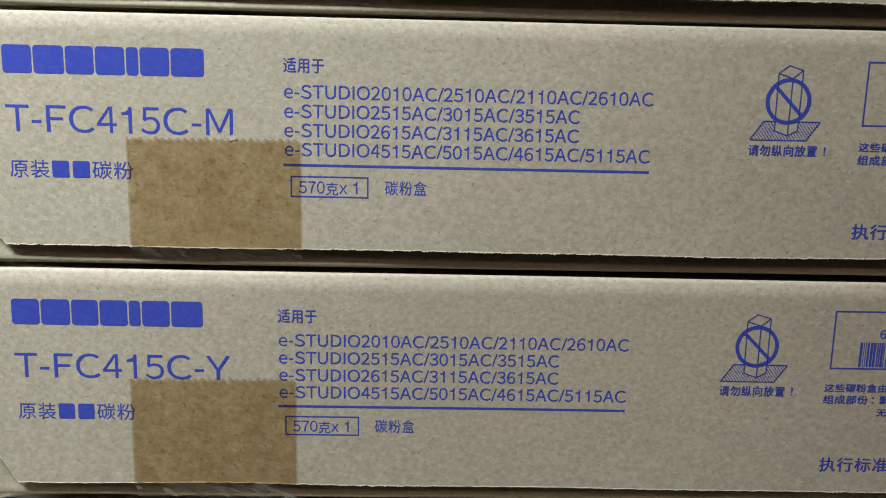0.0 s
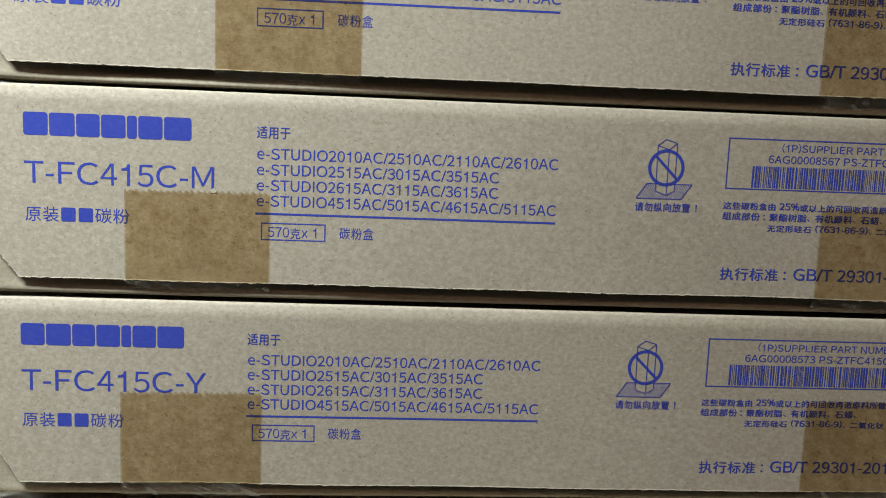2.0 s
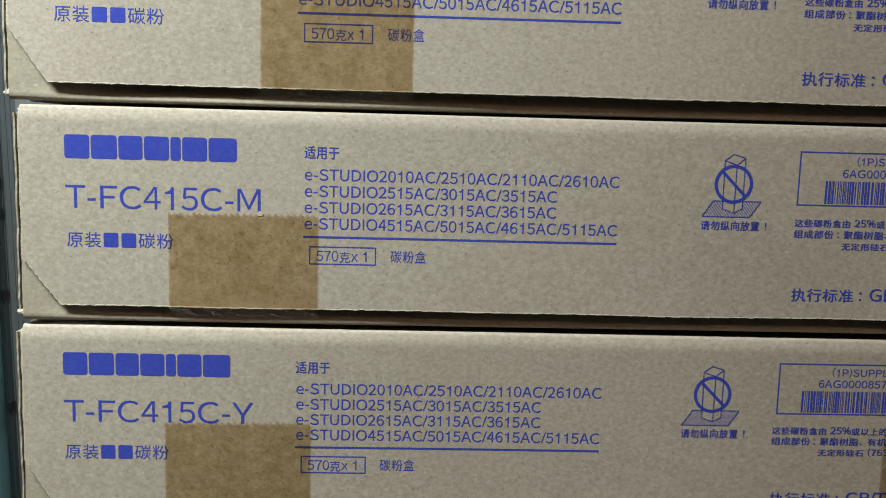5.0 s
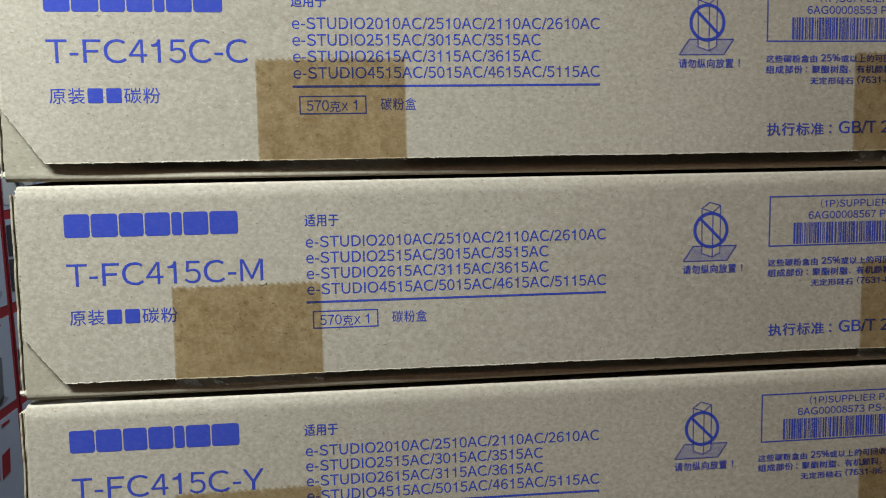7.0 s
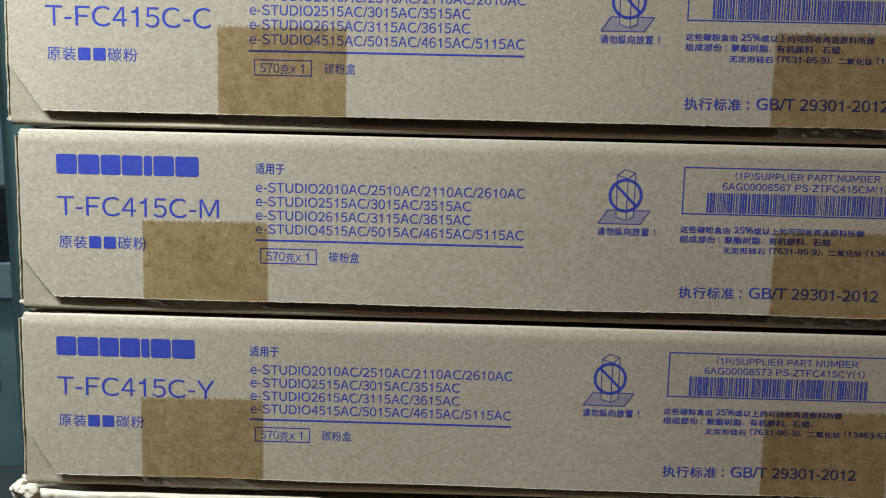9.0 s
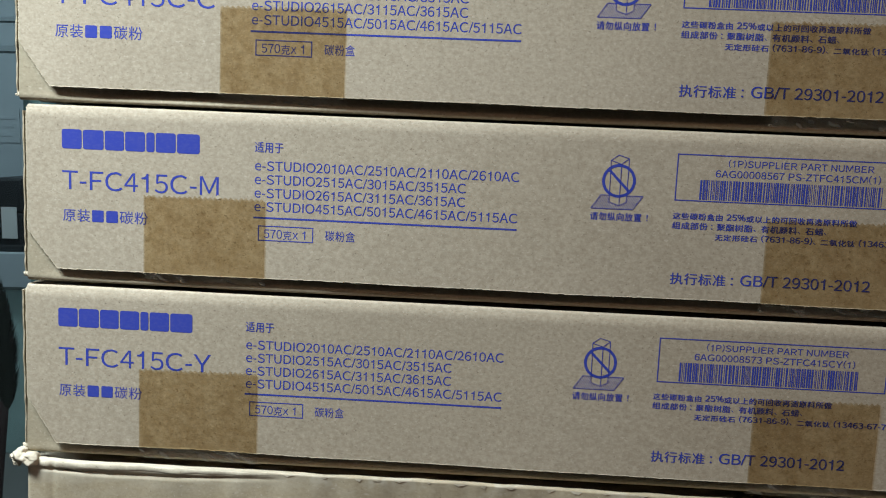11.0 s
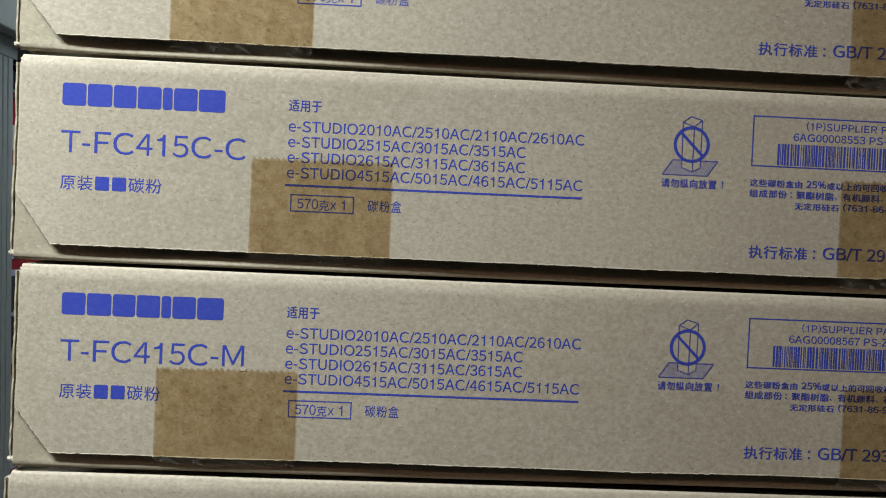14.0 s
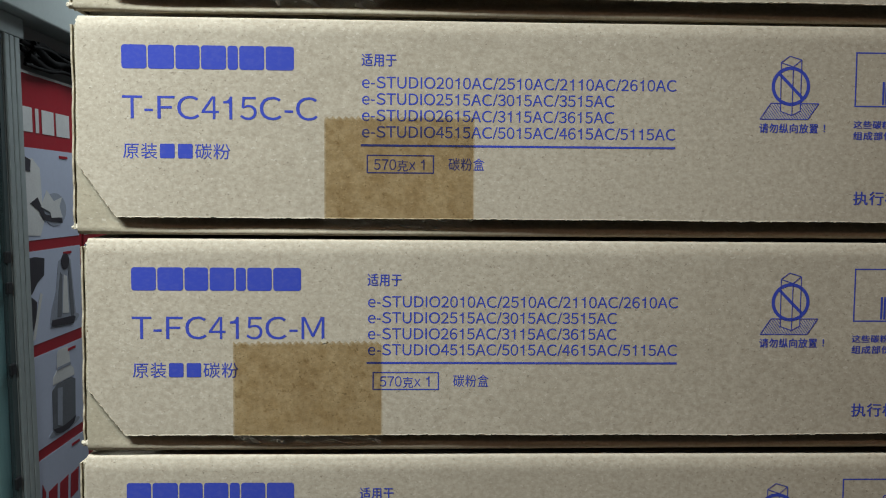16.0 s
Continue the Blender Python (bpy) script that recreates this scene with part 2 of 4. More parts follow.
PGREY = plain("poster_picture_grey", (0.17, 0.18, 0.20), 0.45, scale=9, vary=0.25)
PSOFT = plain("poster_picture_soft_shade", (0.36, 0.39, 0.46), 0.45, scale=9, vary=0.2)
PDARK = plain("poster_picture_dark", (0.05, 0.045, 0.055), 0.45, scale=9, vary=0.3)
NOTICE = plain("notice_paper", (0.42, 0.48, 0.52), 0.6)
DUCT = plain("duct_grey", (0.30, 0.355, 0.385), 0.6)
GREYMARK = plain("grey_mark", (0.20, 0.25, 0.28), 0.6)
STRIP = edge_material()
CABLE = plain("black_cable", (0.012, 0.012, 0.012), 0.85, spec=0.15)


def glass_material():
    mat = bpy.data.materials.new("tinted_glass")
    mat.use_nodes = True
    nt = mat.node_tree
    nt.nodes.clear()
    out = add(nt, "ShaderNodeOutputMaterial")
    clear = add(nt, "ShaderNodeBsdfTransparent")
    clear.inputs[0].default_value = (0.84, 0.91, 0.92, 1)
    gloss = add(nt, "ShaderNodeBsdfGlossy")
    gloss.inputs["Roughness"].default_value = 0.02
    face = add(nt, "ShaderNodeLayerWeight")
    face.inputs["Blend"].default_value = 0.5
    power = add(nt, "ShaderNodeMath", operation="POWER")
    power.inputs[1].default_value = 4.0
    nt.links.new(face.outputs["Facing"], power.inputs[0])
    fres = add(nt, "ShaderNodeMath", operation="MULTIPLY_ADD")
    fres.inputs[1].default_value, fres.inputs[2].default_value = 0.35, 0.02
    nt.links.new(power.outputs[0], fres.inputs[0])
    m = add(nt, "ShaderNodeMixShader")
    nt.links.new(fres.outputs[0], m.inputs[0])
    nt.links.new(clear.outputs[0], m.inputs[1])
    nt.links.new(gloss.outputs[0], m.inputs[2])
    nt.links.new(m.outputs[0], out.inputs[0])
    return mat


GLASS = glass_material()


# ---- mesh helpers ----
def mesh_from(name, verts, faces, mat, smooth=False):
    me = bpy.data.meshes.new(name)
    me.from_pydata([tuple(v) for v in verts], [], faces)
    me.materials.append(mat)
    if smooth:
        for p in me.polygons:
            p.use_smooth = True
    me.update()
    return me


def link(name, me, parent=None, label=""):
    ob = new(name, me)
    if parent is not None:
        ob.parent = parent
    if label:
        tagged(ob, label)
    return ob


def part(name, bm, mat, parent=None, label="", smooth=False):
    me = bpy.data.meshes.new(name)
    bm.to_mesh(me)
    bm.free()
    me.materials.append(mat)
    if smooth:
        for p in me.polygons:
            p.use_smooth = True
    return link(name, me, parent, label)


def box_bm(lo, hi, bevel=0.0, segments=2):
    bm = bmesh.new()
    bmesh.ops.create_cube(bm, size=1)
    for v in bm.verts:
        v.co = Vector([lo[i] + (v.co[i] + 0.5) * (hi[i] - lo[i]) for i in range(3)])
    if bevel:
        bmesh.ops.bevel(bm, geom=bm.edges[:], offset=bevel, segments=segments, affect="EDGES", profile=0.5)
    return bm


def block(name, lo, hi, mat, parent=None, bevel=0.0, label=""):
    return part(name, box_bm(lo, hi, bevel), mat, parent, label)


def thing(name, place, label, category, group="", kind=""):
    ob = new(name)
    ob.empty_display_size = 0.02
    ob.matrix_world = place
    return tagged(ob, label, category, group, kind)


def structure(name, lo, hi, mat, label, category, bevel=0.0):
    return tagged(block(name, lo, hi, mat, None, bevel), label, category, "", "structure")


# ---- the room ----
structure("floor", (-2.8, -2.6, -0.1), (2.6, 3.6, 0.0), TILE, "grey tiled shop floor", "floor")
structure("ceiling", (-2.8, -2.6, 2.7), (2.6, 3.6, 2.8), CEIL, "pale grey painted shop ceiling", "ceiling")
structure("wall_south", (-2.8, -2.7, 0), (2.6, -2.6, 2.7), WALL, "plain grey shop wall", "wall")
structure("wall_north", (-2.8, 3.6, 0), (2.6, 3.7, 2.7), WALL, "plain grey shop wall", "wall")
structure("wall_east", (2.6, -2.7, 0), (2.7, 3.7, 2.7), WALL, "plain grey shop wall", "wall")
structure("wall_west", (-2.9, -2.7, 0), (-2.8, 3.7, 2.7), WALL, "plain grey shop wall", "wall")

# ---- glass partition along the side ----
GX = -0.95
glazing = tagged(new("window_1"), "aluminium-framed sliding glass partition with tinted glass", "partition", "", "structure")
glazing.location = (GX, 0, 0)
block("pane", (-0.006, -2.5, 0.12), (0.0, 1.678, 1.879), GLASS, glazing, 0, "blue-green tinted glass pane").visible_shadow = False
block("window_sill", (-0.04, -2.6, 0.0), (0.012, 1.70, 0.12), ALU, glazing, 0.003)
block("top_rail", (-0.05, -2.6, 1.895), (0.012, 1.80, 1.945), ALU, glazing, 0.002)
block("top_seal", (-0.03, -2.6, 1.880), (0.006, 1.70, 1.894), SEAL, glazing)
for lo, hi in ((1.702, 1.722), (1.728, 1.748), (1.754, 1.777)):
    block("post_rib", (0.005, lo, 0.0), (0.012, hi, 1.894), ALU, glazing, 0.002)
block("post_core", (-0.04, 1.700, 0.0), (0.004, 1.777, 1.894), ALU, glazing)
block("post_seal", (-0.02, 1.680, 0.12), (0.003, 1.698, 1.879), SEAL, glazing)
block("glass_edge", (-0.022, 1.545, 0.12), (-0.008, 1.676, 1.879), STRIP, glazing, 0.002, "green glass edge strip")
for z in (1.363, 1.29, 1.095, 0.82):
    block("clip", (0.003, 1.658, z - 0.014), (0.012, 1.684, z + 0.014), CLIP, glazing, 0.003, "small dark clip")

structure("trim_1", (-1.10, -2.6, 1.946), (-0.90, 3.6, 2.695), FASCIA, "pale painted fascia over the glass partition", "fascia", 0.004)
structure("wall_backroom", (-2.8, 3.585, 0.0), (-1.0, 3.6, 2.7), PALE, "pale blue-grey painted wall of the back room", "wall")

# counter with a printer in the back room
desk = thing("work_counter", Matrix.Translation((-2.0, 3.2, 0.0)), "pale work counter against the back room wall", "counter")
block("top", (-0.75, -0.02, 0.775), (0.30, 0.38, 0.94), SHELF, desk, 0.006, "thick pale worktop")
block("front_panel", (-0.74, 0.03, 0.0), (0.29, 0.05, 0.774), LOWER, desk, 0.003, "grey-green front panel")
block("drawer_gap", (-0.74, -0.024, 0.775), (0.28, -0.0205, 0.788), SEAL, desk)

printer = thing("desktop_printer", Matrix.Translation((-2.07, 3.22, 0.94)), "black desktop printer with white paper slips on the counter", "printer")
block("body", (-0.145, 0.0, 0.0), (0.145, 0.30, 0.17), DARKPLASTIC, printer, 0.015)
block("lid", (-0.02, 0.02, 0.171), (0.135, 0.28, 0.325), DARKPLASTIC, printer, 0.012)
block("tray", (-0.17, 0.04, 0.171), (-0.03, 0.22, 0.23), DARKPLASTIC, printer, 0.012)
block("foot", (-0.165, -0.01, 0.0), (0.165, 0.28, 0.03), DARKPLASTIC, printer, 0.008)
block("paper_slip", (-0.03, -0.006, 0.11), (0.045, -0.003, 0.215), PAPER, printer, 0, "white paper slip")
block("paper_slip", (0.055, -0.010, 0.06), (0.125, -0.007, 0.20), PAPER, printer, 0, "white paper slip")

# notices on the back room wall
notice = thing("wall_notice", Matrix.Translation((-2.22, 3.584, 1.42)), "small pale notice on the back room wall", "notice")
block("sheet", (-0.09, -0.004, 0.0), (0.10, 0.0, 0.16), NOTICE, notice)
for k in range(3):
    block("print_bar", (-0.07, -0.006, 0.03 + 0.04 * k), (0.06 + 0.01 * k, -0.0045, 0.038 + 0.04 * k), PALE, notice, 0, "grey print bar")
sign = thing("wall_sign", Matrix.Translation((-2.62, 3.584, 1.54)), "row of grey letters on the back room wall", "sign")
for k in range(5):
    block("letter_bar", (0.05 * k, -0.004, 0.0), (0.05 * k + 0.036, 0.0, 0.04), GREYMARK, sign, 0, "grey letter bar")
structure("trim_2", (-2.8, 3.572, 1.850), (-1.0, 3.584, 1.880), DUCT, "grey cable duct along the back room wall", "trim", 0.003)
structure("trim_3", (-2.8, 3.572, 1.990), (-1.0, 3.584, 2.012), DUCT, "second grey cable duct along the back room wall", "trim", 0.003)

# broom standing on its pole behind the glass
broom = thing("broom", Matrix.Translation((-1.320, 2.02, 0.846)) @ Matrix.Rotation(radians(5.5), 4, "Y") @ Matrix.Translation((0, 0, -0.85)), "dark bristle broom standing head-up on a reddish-brown pole", "broom")
bm = bmesh.new()
bmesh.ops.create_cone(bm, cap_ends=True, segments=14, radius1=0.016, radius2=0.012, depth=0.86, matrix=Matrix.Translation((0.0, 0, 0.43)) @ Matrix.Rotation(radians(1.5), 4, "Y"))
part("pole", bm, POLE, broom, "reddish-brown pole", True)
rng = random.Random(4)
verts, faces = [], []
for k in range(1100):
    h = rng.random()
    z0 = 0.63 + 0.335 * h
    a = rng.uniform(0, 2 * math.pi)
    r = 0.026 * math.sin(math.pi * min(1, 0.2 + h * 0.8)) + 0.003
    c = Vector((0.014 - 0.042 * h * h + math.cos(a) * 0.008, math.sin(a) * 0.008, z0))
    tip = c + Vector((math.cos(a) * r - 0.01 * h, math.sin(a) * r, 0.04 + rng.random() * 0.04))
    side = Vector((-math.sin(a), math.cos(a), 0)) * 0.0028
    n = len(verts)
    verts += [c - side, c + side, (c + tip) / 2 + side * 1.4, tip, (c + tip) / 2 - side * 1.4]
    faces.append((n, n + 1, n + 2, n + 3, n + 4))
link("bristles", mesh_from("bristles", verts, faces, FEATHER), broom, "dark bristle head")


# ---- product posters beyond the cabinet ----
def plate(parent, name, y0, y1, z0, z1, mat, lift, label=""):
    return block(name, (lift, y0, z0), (lift + 0.0012, y1, z1), mat, parent, 0, label)


def shape(parent, name, outline, mat, lift, label=""):
    bm = bmesh.new()
    vs = [bm.verts.new((lift, y, z)) for y, z in outline]
    f = bm.faces.new(vs)
    if f.normal.x < 0:
        f.normal_flip()
    ext = bmesh.ops.extrude_face_region(bm, geom=[f])
    for v in [e for e in ext["geom"] if isinstance(e, bmesh.types.BMVert)]:
        v.co.x += 0.0008
    bmesh.ops.recalc_face_normals(bm, faces=bm.faces[:])
    return part(name, bm, mat, parent, label)


def oval(cy, cz, ry, rz, n=20):
    return [(cy + ry * math.cos(2 * math.pi * k / n), cz + rz * math.sin(2 * math.pi * k / n)) for k in range(n)]


def poster(y, label):
    p = thing("product_poster", Matrix.Translation((-0.958, y, 0)) @ Matrix.Diagonal((1, 1.19, 1, 1)), label, "poster", "posters beside the partition")
    block("board", (-0.006, 0.0, 0.30), (0.0, 0.318, 1.825), RED, p, 0.001, "red poster board")
    plate(p, "white_border", 0.0, 0.318, 1.819, 1.826, PWHITE, 0.0005)
    for k, (a, b) in enumerate(((0.010, 0.072), (0.088, 0.104), (0.120, 0.182), (0.194, 0.268))):
        plate(p, "brand_block", a, b, 1.672, 1.735, PWHITE, 0.0005, "white block of the brand mark")
    for z0, z1 in ((1.395, 1.632), (1.127, 1.367), (0.853, 1.096), (0.56, 0.825)):
        plate(p, "picture_panel", 0.0, 0.300, z0, z1, WHITE, 0.0005, "pale blue picture panel")
        plate(p, "caption_bar", 0.20, 0.245, z1 - 0.020, z1 - 0.013, RED, 0.0025)
    shape(p, "picture_shadow", oval(0.165, 1.472, 0.062, 0.045), PSOFT, 0.0022)
    shape(p, "picture_machine", [(0.0, 1.41), (0.085, 1.405), (0.105, 1.44), (0.10, 1.50), (0.095, 1.58), (0.06, 1.605), (0.0, 1.60)], PWHITE, 0.0025)
    shape(p, "picture_slot", [(0.0, 1.575), (0.045, 1.57), (0.05, 1.60), (0.0, 1.615)], PDARK, 0.0038)
    shape(p, "picture_arm", [(0.04, 1.49), (0.08, 1.47), (0.10, 1.445), (0.20, 1.435), (0.20, 1.447), (0.11, 1.46), (0.075, 1.505)], PDARK, 0.0038)
    shape(p, "picture_tray", [(0.09, 1.48), (0.135, 1.465), (0.14, 1.45), (0.20, 1.45), (0.185, 1.48), (0.20, 1.505), (0.155, 1.495), (0.12, 1.525)], PWHITE, 0.0048)
    # second panel: a dark open machine beside a pale upright one
    shape(p, "picture_machine", [(0.0, 1.262), (0.030, 1.258), (0.058, 1.285), (0.092, 1.300), (0.098, 1.345), (0.05, 1.352), (0.0, 1.350)], PDARK, 0.0025)
    shape(p, "picture_machine", [(0.0, 1.160), (0.020, 1.155), (0.044, 1.185), (0.052, 1.235), (0.030, 1.250), (0.0, 1.252)], PDARK, 0.0025)
    shape(p, "picture_strut", [(0.020, 1.140), (0.034, 1.142), (0.078, 1.252), (0.068, 1.258)], PWHITE, 0.0038)
    shape(p, "picture_shadow", oval(0.196, 1.165, 0.080, 0.016), PSOFT, 0.0022)
    shape(p, "picture_machine", [(0.112, 1.168), (0.240, 1.158), (0.256, 1.178), (0.250, 1.226), (0.238, 1.330), (0.205, 1.346), (0.170, 1.330), (0.150, 1.250), (0.124, 1.205)], PSOFT, 0.0026)
    shape(p, "picture_side", [(0.226, 1.165), (0.246, 1.176), (0.240, 1.240), (0.232, 1.320), (0.220, 1.320), (0.222, 1.230)], PGREY, 0.0038)
    shape(p, "picture_slot", [(0.150, 1.180), (0.172, 1.178), (0.186, 1.290), (0.176, 1.300), (0.162, 1.250)], PGREY, 0.0038)
    shape(p, "picture_slot", [(0.180, 1.186), (0.214, 1.182), (0.212, 1.285), (0.194, 1.292)], PWHITE, 0.0038)
    shape(p, "picture_base", [(0.116, 1.160), (0.236, 1.148), (0.250, 1.164), (0.240, 1.170), (0.122, 1.176)], PDARK, 0.0046)
    shape(p, "picture_roller", oval(0.204, 1.328, 0.022, 0.022), PDARK, 0.0048)
    # third panel: toner bottles
    shape(p, "picture_bottle", [(0.0, 0.872), (0.012, 0.880), (0.020, 0.905), (0.022, 0.985), (0.0, 0.99)], PDARK, 0.0025)
    shape(p, "picture_shadow", oval(0.168, 0.872, 0.085, 0.012), PSOFT, 0.0022)
    shape(p, "picture_bottle", [(0.104, 0.885), (0.118, 0.870), (0.150, 0.862), (0.184, 0.862), (0.214, 0.870), (0.228, 0.887), (0.236, 0.990), (0.214, 0.999), (0.130, 0.999), (0.108, 0.988)], PGREY, 0.0026)
    shape(p, "picture_label", [(0.126, 0.890), (0.150, 0.880), (0.160, 0.985), (0.134, 0.988)], PSOFT, 0.0038)
    shape(p, "picture_bottom", [(0.104, 0.885), (0.118, 0.870), (0.150, 0.862), (0.184, 0.862), (0.214, 0.870), (0.228, 0.887), (0.205, 0.882), (0.150, 0.878)], PDARK, 0.0046)
    shape(p, "picture_cap", [(0.112, 1.002), (0.232, 1.002), (0.230, 1.020), (0.212, 1.036), (0.206, 1.082), (0.196, 1.090), (0.148, 1.090), (0.140, 1.080), (0.136, 1.036), (0.116, 1.022)], PWHITE, 0.0026)
    shape(p, "picture_neck", [(0.136, 1.036), (0.212, 1.036), (0.210, 1.044), (0.138, 1.044)], PSOFT, 0.0038)
    for k, (a, b) in enumerate(((0.03, 0.045), (0.06, 0.105), (0.12, 0.165), (0.18, 0.225))):
        shape(p, "word_bar", [(a, 0.665), (b, 0.67), (b + 0.008, 0.735), (a + 0.008, 0.73 + (0.03 if k == 0 else 0))], RED, 0.0025, "red word bar")
    return p


poster(1.782, "tall red and white product poster beside the glass partition")
poster(2.178, "second red and white product poster on the wall")
structure("wall_partition", (-0.995, 1.78, 0), (-0.966, 3.58, 1.944), WALL, "grey partition behind the posters", "wall")

# a tangle of loose cables above the posters
for k in range(9):
    cu = bpy.data.curves.new("cable", "CURVE")
    cu.dimensions, cu.bevel_depth, cu.bevel_resolution, cu.resolution_u = "3D", 0.0045 + 0.0016 * (k % 4), 2, 6
    sp = cu.splines.new("BEZIER")
    sp.bezier_points.add(11)
    rc = random.Random(20 + k)
    for i, bp in enumerate(sp.bezier_points):
        bp.co = (-0.950 + 0.006 * (k % 5), 1.81 + 0.12 * i + rc.uniform(-0.03, 0.03), 1.893 - 0.0055 * k + rc.uniform(-0.020, 0.016))
        bp.handle_left_type = bp.handle_right_type = "AUTO"
    cu.materials.append(CABLE)
    tagged(new("cable", cu), "loose black cable under the pale fascia", "cable", "cables above the posters")

# ---- counter under the stack ----
counter = tagged(block("counter", (-0.09, 0.012, 0.0), (0.74, 0.56, 1.118), LAMINATE, None, 0.003), "plain pale laminate counter under the cartons", "counter", "", "structure")
block("countertop", (-0.095, 0.002, 1.1185), (0.75, 0.57, 1.1505), SHELF, counter, 0.004)

# ---- the cartons ----
LENGTH, HEIGHT, DEPTH = 0.505, 0.0909, 0.092
FLAP_TOP, FLAP_THICK = 0.0879, 0.0028
FLAP_BOTTOM = {1: 0.0074, 2: 0.0074, 3: 0.0071, 4: 0.0066}
INSET = 0.0013   # the front flap starts this far inside the side wall
CHAMFER_X, CHAMFER_Z = 0.0150, {1: 0.0260, 2: 0.0285, 3: 0.0262, 4: 0.0305}


def bend(x, z, seed):
    """How far the front flap stands out from its plane: slow warp, and a lifted lower edge."""
    low = max(0.0, 1 - z / 0.07)
    warp = 0.0007 * noise.noise((x * 7 + seed * 3.1, z * 9, seed))
    lift = 0.0011 * low * low * (0.5 + 0.8 * noise.noise((x * 13, seed * 5.7, 2.0)))
    corner = 0.0006 * low * max(0.0, 1 - x / 0.06)
    over = max(0.0, (z - FLAP_TOP + 0.0048) / 0.0048)
    return 0.0009 * over * over - (warp + lift + corner)


def tooth(s, period, seed):
    """A ragged zip-cut edge, -1..1."""
    k = s / period
    return (2 * abs(2 * (k - math.floor(k + 0.5))) - 1) * (0.7 + 0.6 * noise.noise((k * 0.37, seed, 4.0))) + 0.8 * noise.noise((s * 300, seed, 9.0))


def flap_bottom(x, seed):
    e = min(x - INSET, LENGTH - x)
    z = FLAP_BOTTOM[seed] + 0.0005 * noise.noise((x * 16, seed, 1.0))
    if e < CHAMFER_X:
        z = max(z, CHAMFER_Z[seed] - (CHAMFER_Z[seed] - FLAP_BOTTOM[seed]) * e / CHAMFER_X)
    return z + 0.00032 * tooth(x, 0.0013 if e > CHAMFER_X else 0.0011, seed) + 0.0002 * noise.noise((x * 420, seed, 3.0))


def flap_mesh(seed):
    nx, nz = 640, 13
    steps = [0, 0.12, 0.24, 0.36, 0.48, 0.6, 0.72, 0.84, 0.93, 0.945, 0.96, 0.975, 0.988, 1]
    xs = [INSET + (LENGTH - INSET) * i / nx for i in range(nx + 1)]
    verts, faces = [], []
    rows = nz + 1
    arc = [(FLAP_TOP + 0.0016 * math.sin(a), 0.0019 * (1 - math.cos(a))) for a in (0.5, 0.85, 1.2, 1.5708)]
    for x in xs:
        zb = flap_bottom(x, seed)
        for j in range(rows):
            z = zb + (FLAP_TOP - zb) * steps[j]
            verts.append((x, bend(x, z, seed), z))
        yt = bend(x, FLAP_TOP, seed)
        for z, y in arc:
            verts.append((x, yt + y, z))
        # behind the fold the lid dips before it meets the carton above
        e = max(0.0, min(1.0, (min(x, LENGTH - x) - 0.001) / 0.006))
        verts.append((x, 0.0070, FLAP_TOP + 0.0017 - 0.0020 * e))
        verts.append((x, 0.0190, FLAP_TOP + 0.0022 - 0.0038 * e))
        verts.append((x, 0.050, HEIGHT + 0.0001))
        verts.append((x, DEPTH, HEIGHT + 0.0001))
        # cut edge: back to the inner side
        verts.append((x, bend(x, zb, seed), zb))
        verts.append((x, bend(x, zb, seed) + FLAP_THICK * 0.9, zb + 0.0002))
        verts.append((x, FLAP_THICK, 0.05))
    per = rows + len(arc) + 7
    for i in range(nx):
        a, b = i * per, (i + 1) * per
        for j in range(per - 4):
            faces.append((a + j, b + j, b + j + 1, a + j + 1))
        faces.append((a + per - 2, b + per - 2, b + per - 3, a + per - 3))
        faces.append((a + per - 1, b + per - 1, b + per - 2, a + per - 2))
    for i in (0, nx):
        a = i * per
        n = len(verts)
        verts += [verts[k] for k in (*range(a, a + rows), a + per - 1, a + per - 2)]
        faces.append(tuple(range(n, len(verts))))
    return mesh_from("front_flap", verts, faces, BOARD, True)


def fringe(seed):
    """Torn liner standing pale along the lower cut of the flap."""
    rf = random.Random(seed * 17 + 3)
    verts, faces = [], []
    n = 700
    for i in range(n + 1):
        x = INSET + (LENGTH - INSET) * i / n
        zb = flap_bottom(x, seed)
        h = max(0.00004, rf.gauss(0.00030, 0.00022) * (0.55 + 0.9 * abs(noise.noise((x * 40, seed, 6.0)))))
        y = bend(x, zb, seed)
        verts += [(x, y - 0.00003, zb + h), (x, y - 0.0002, zb - h * 0.35), (x, y + 0.0012, zb - 0.0001)]
    for i in range(n):
        for k in range(2):
            a = 3 * i + k
            faces.append((a, a + 1, a + 4, a + 3))
    return mesh_from("torn_fringe", verts, faces, TORN)


def saw_strip(seed):
    """The zip-cut edge down the side of the flap."""
    verts, faces = [], []
    n = 110
    for i in range(n + 1):
        z = CHAMFER_Z[seed] + (FLAP_TOP - CHAMFER_Z[seed]) * i / n
        w = 0.0004 + (0.0002 if seed == 4 else 0.0006) * tooth(z, 0.0017, seed + 2) - INSET
        y = bend(INSET, z, seed)
        verts += [(INSET + 0.0004, y - 0.00002, z), (-w, y + 0.0001, z), (-w, y + 0.0016, z), (INSET + 0.0004, y + 0.0018, z)]
    for i in range(n):
        for j in range(3):
            a = 4 * i + j
            faces.append((a, a + 1, a + 5, a + 4))
    return mesh_from("cut_edge", verts, faces, TORN)


def body_bm():
    return box_bm((0.0002, 0.0172, 0.0), (LENGTH - 0.0002, DEPTH - 0.0005, 0.0848), 0.0012, 2)


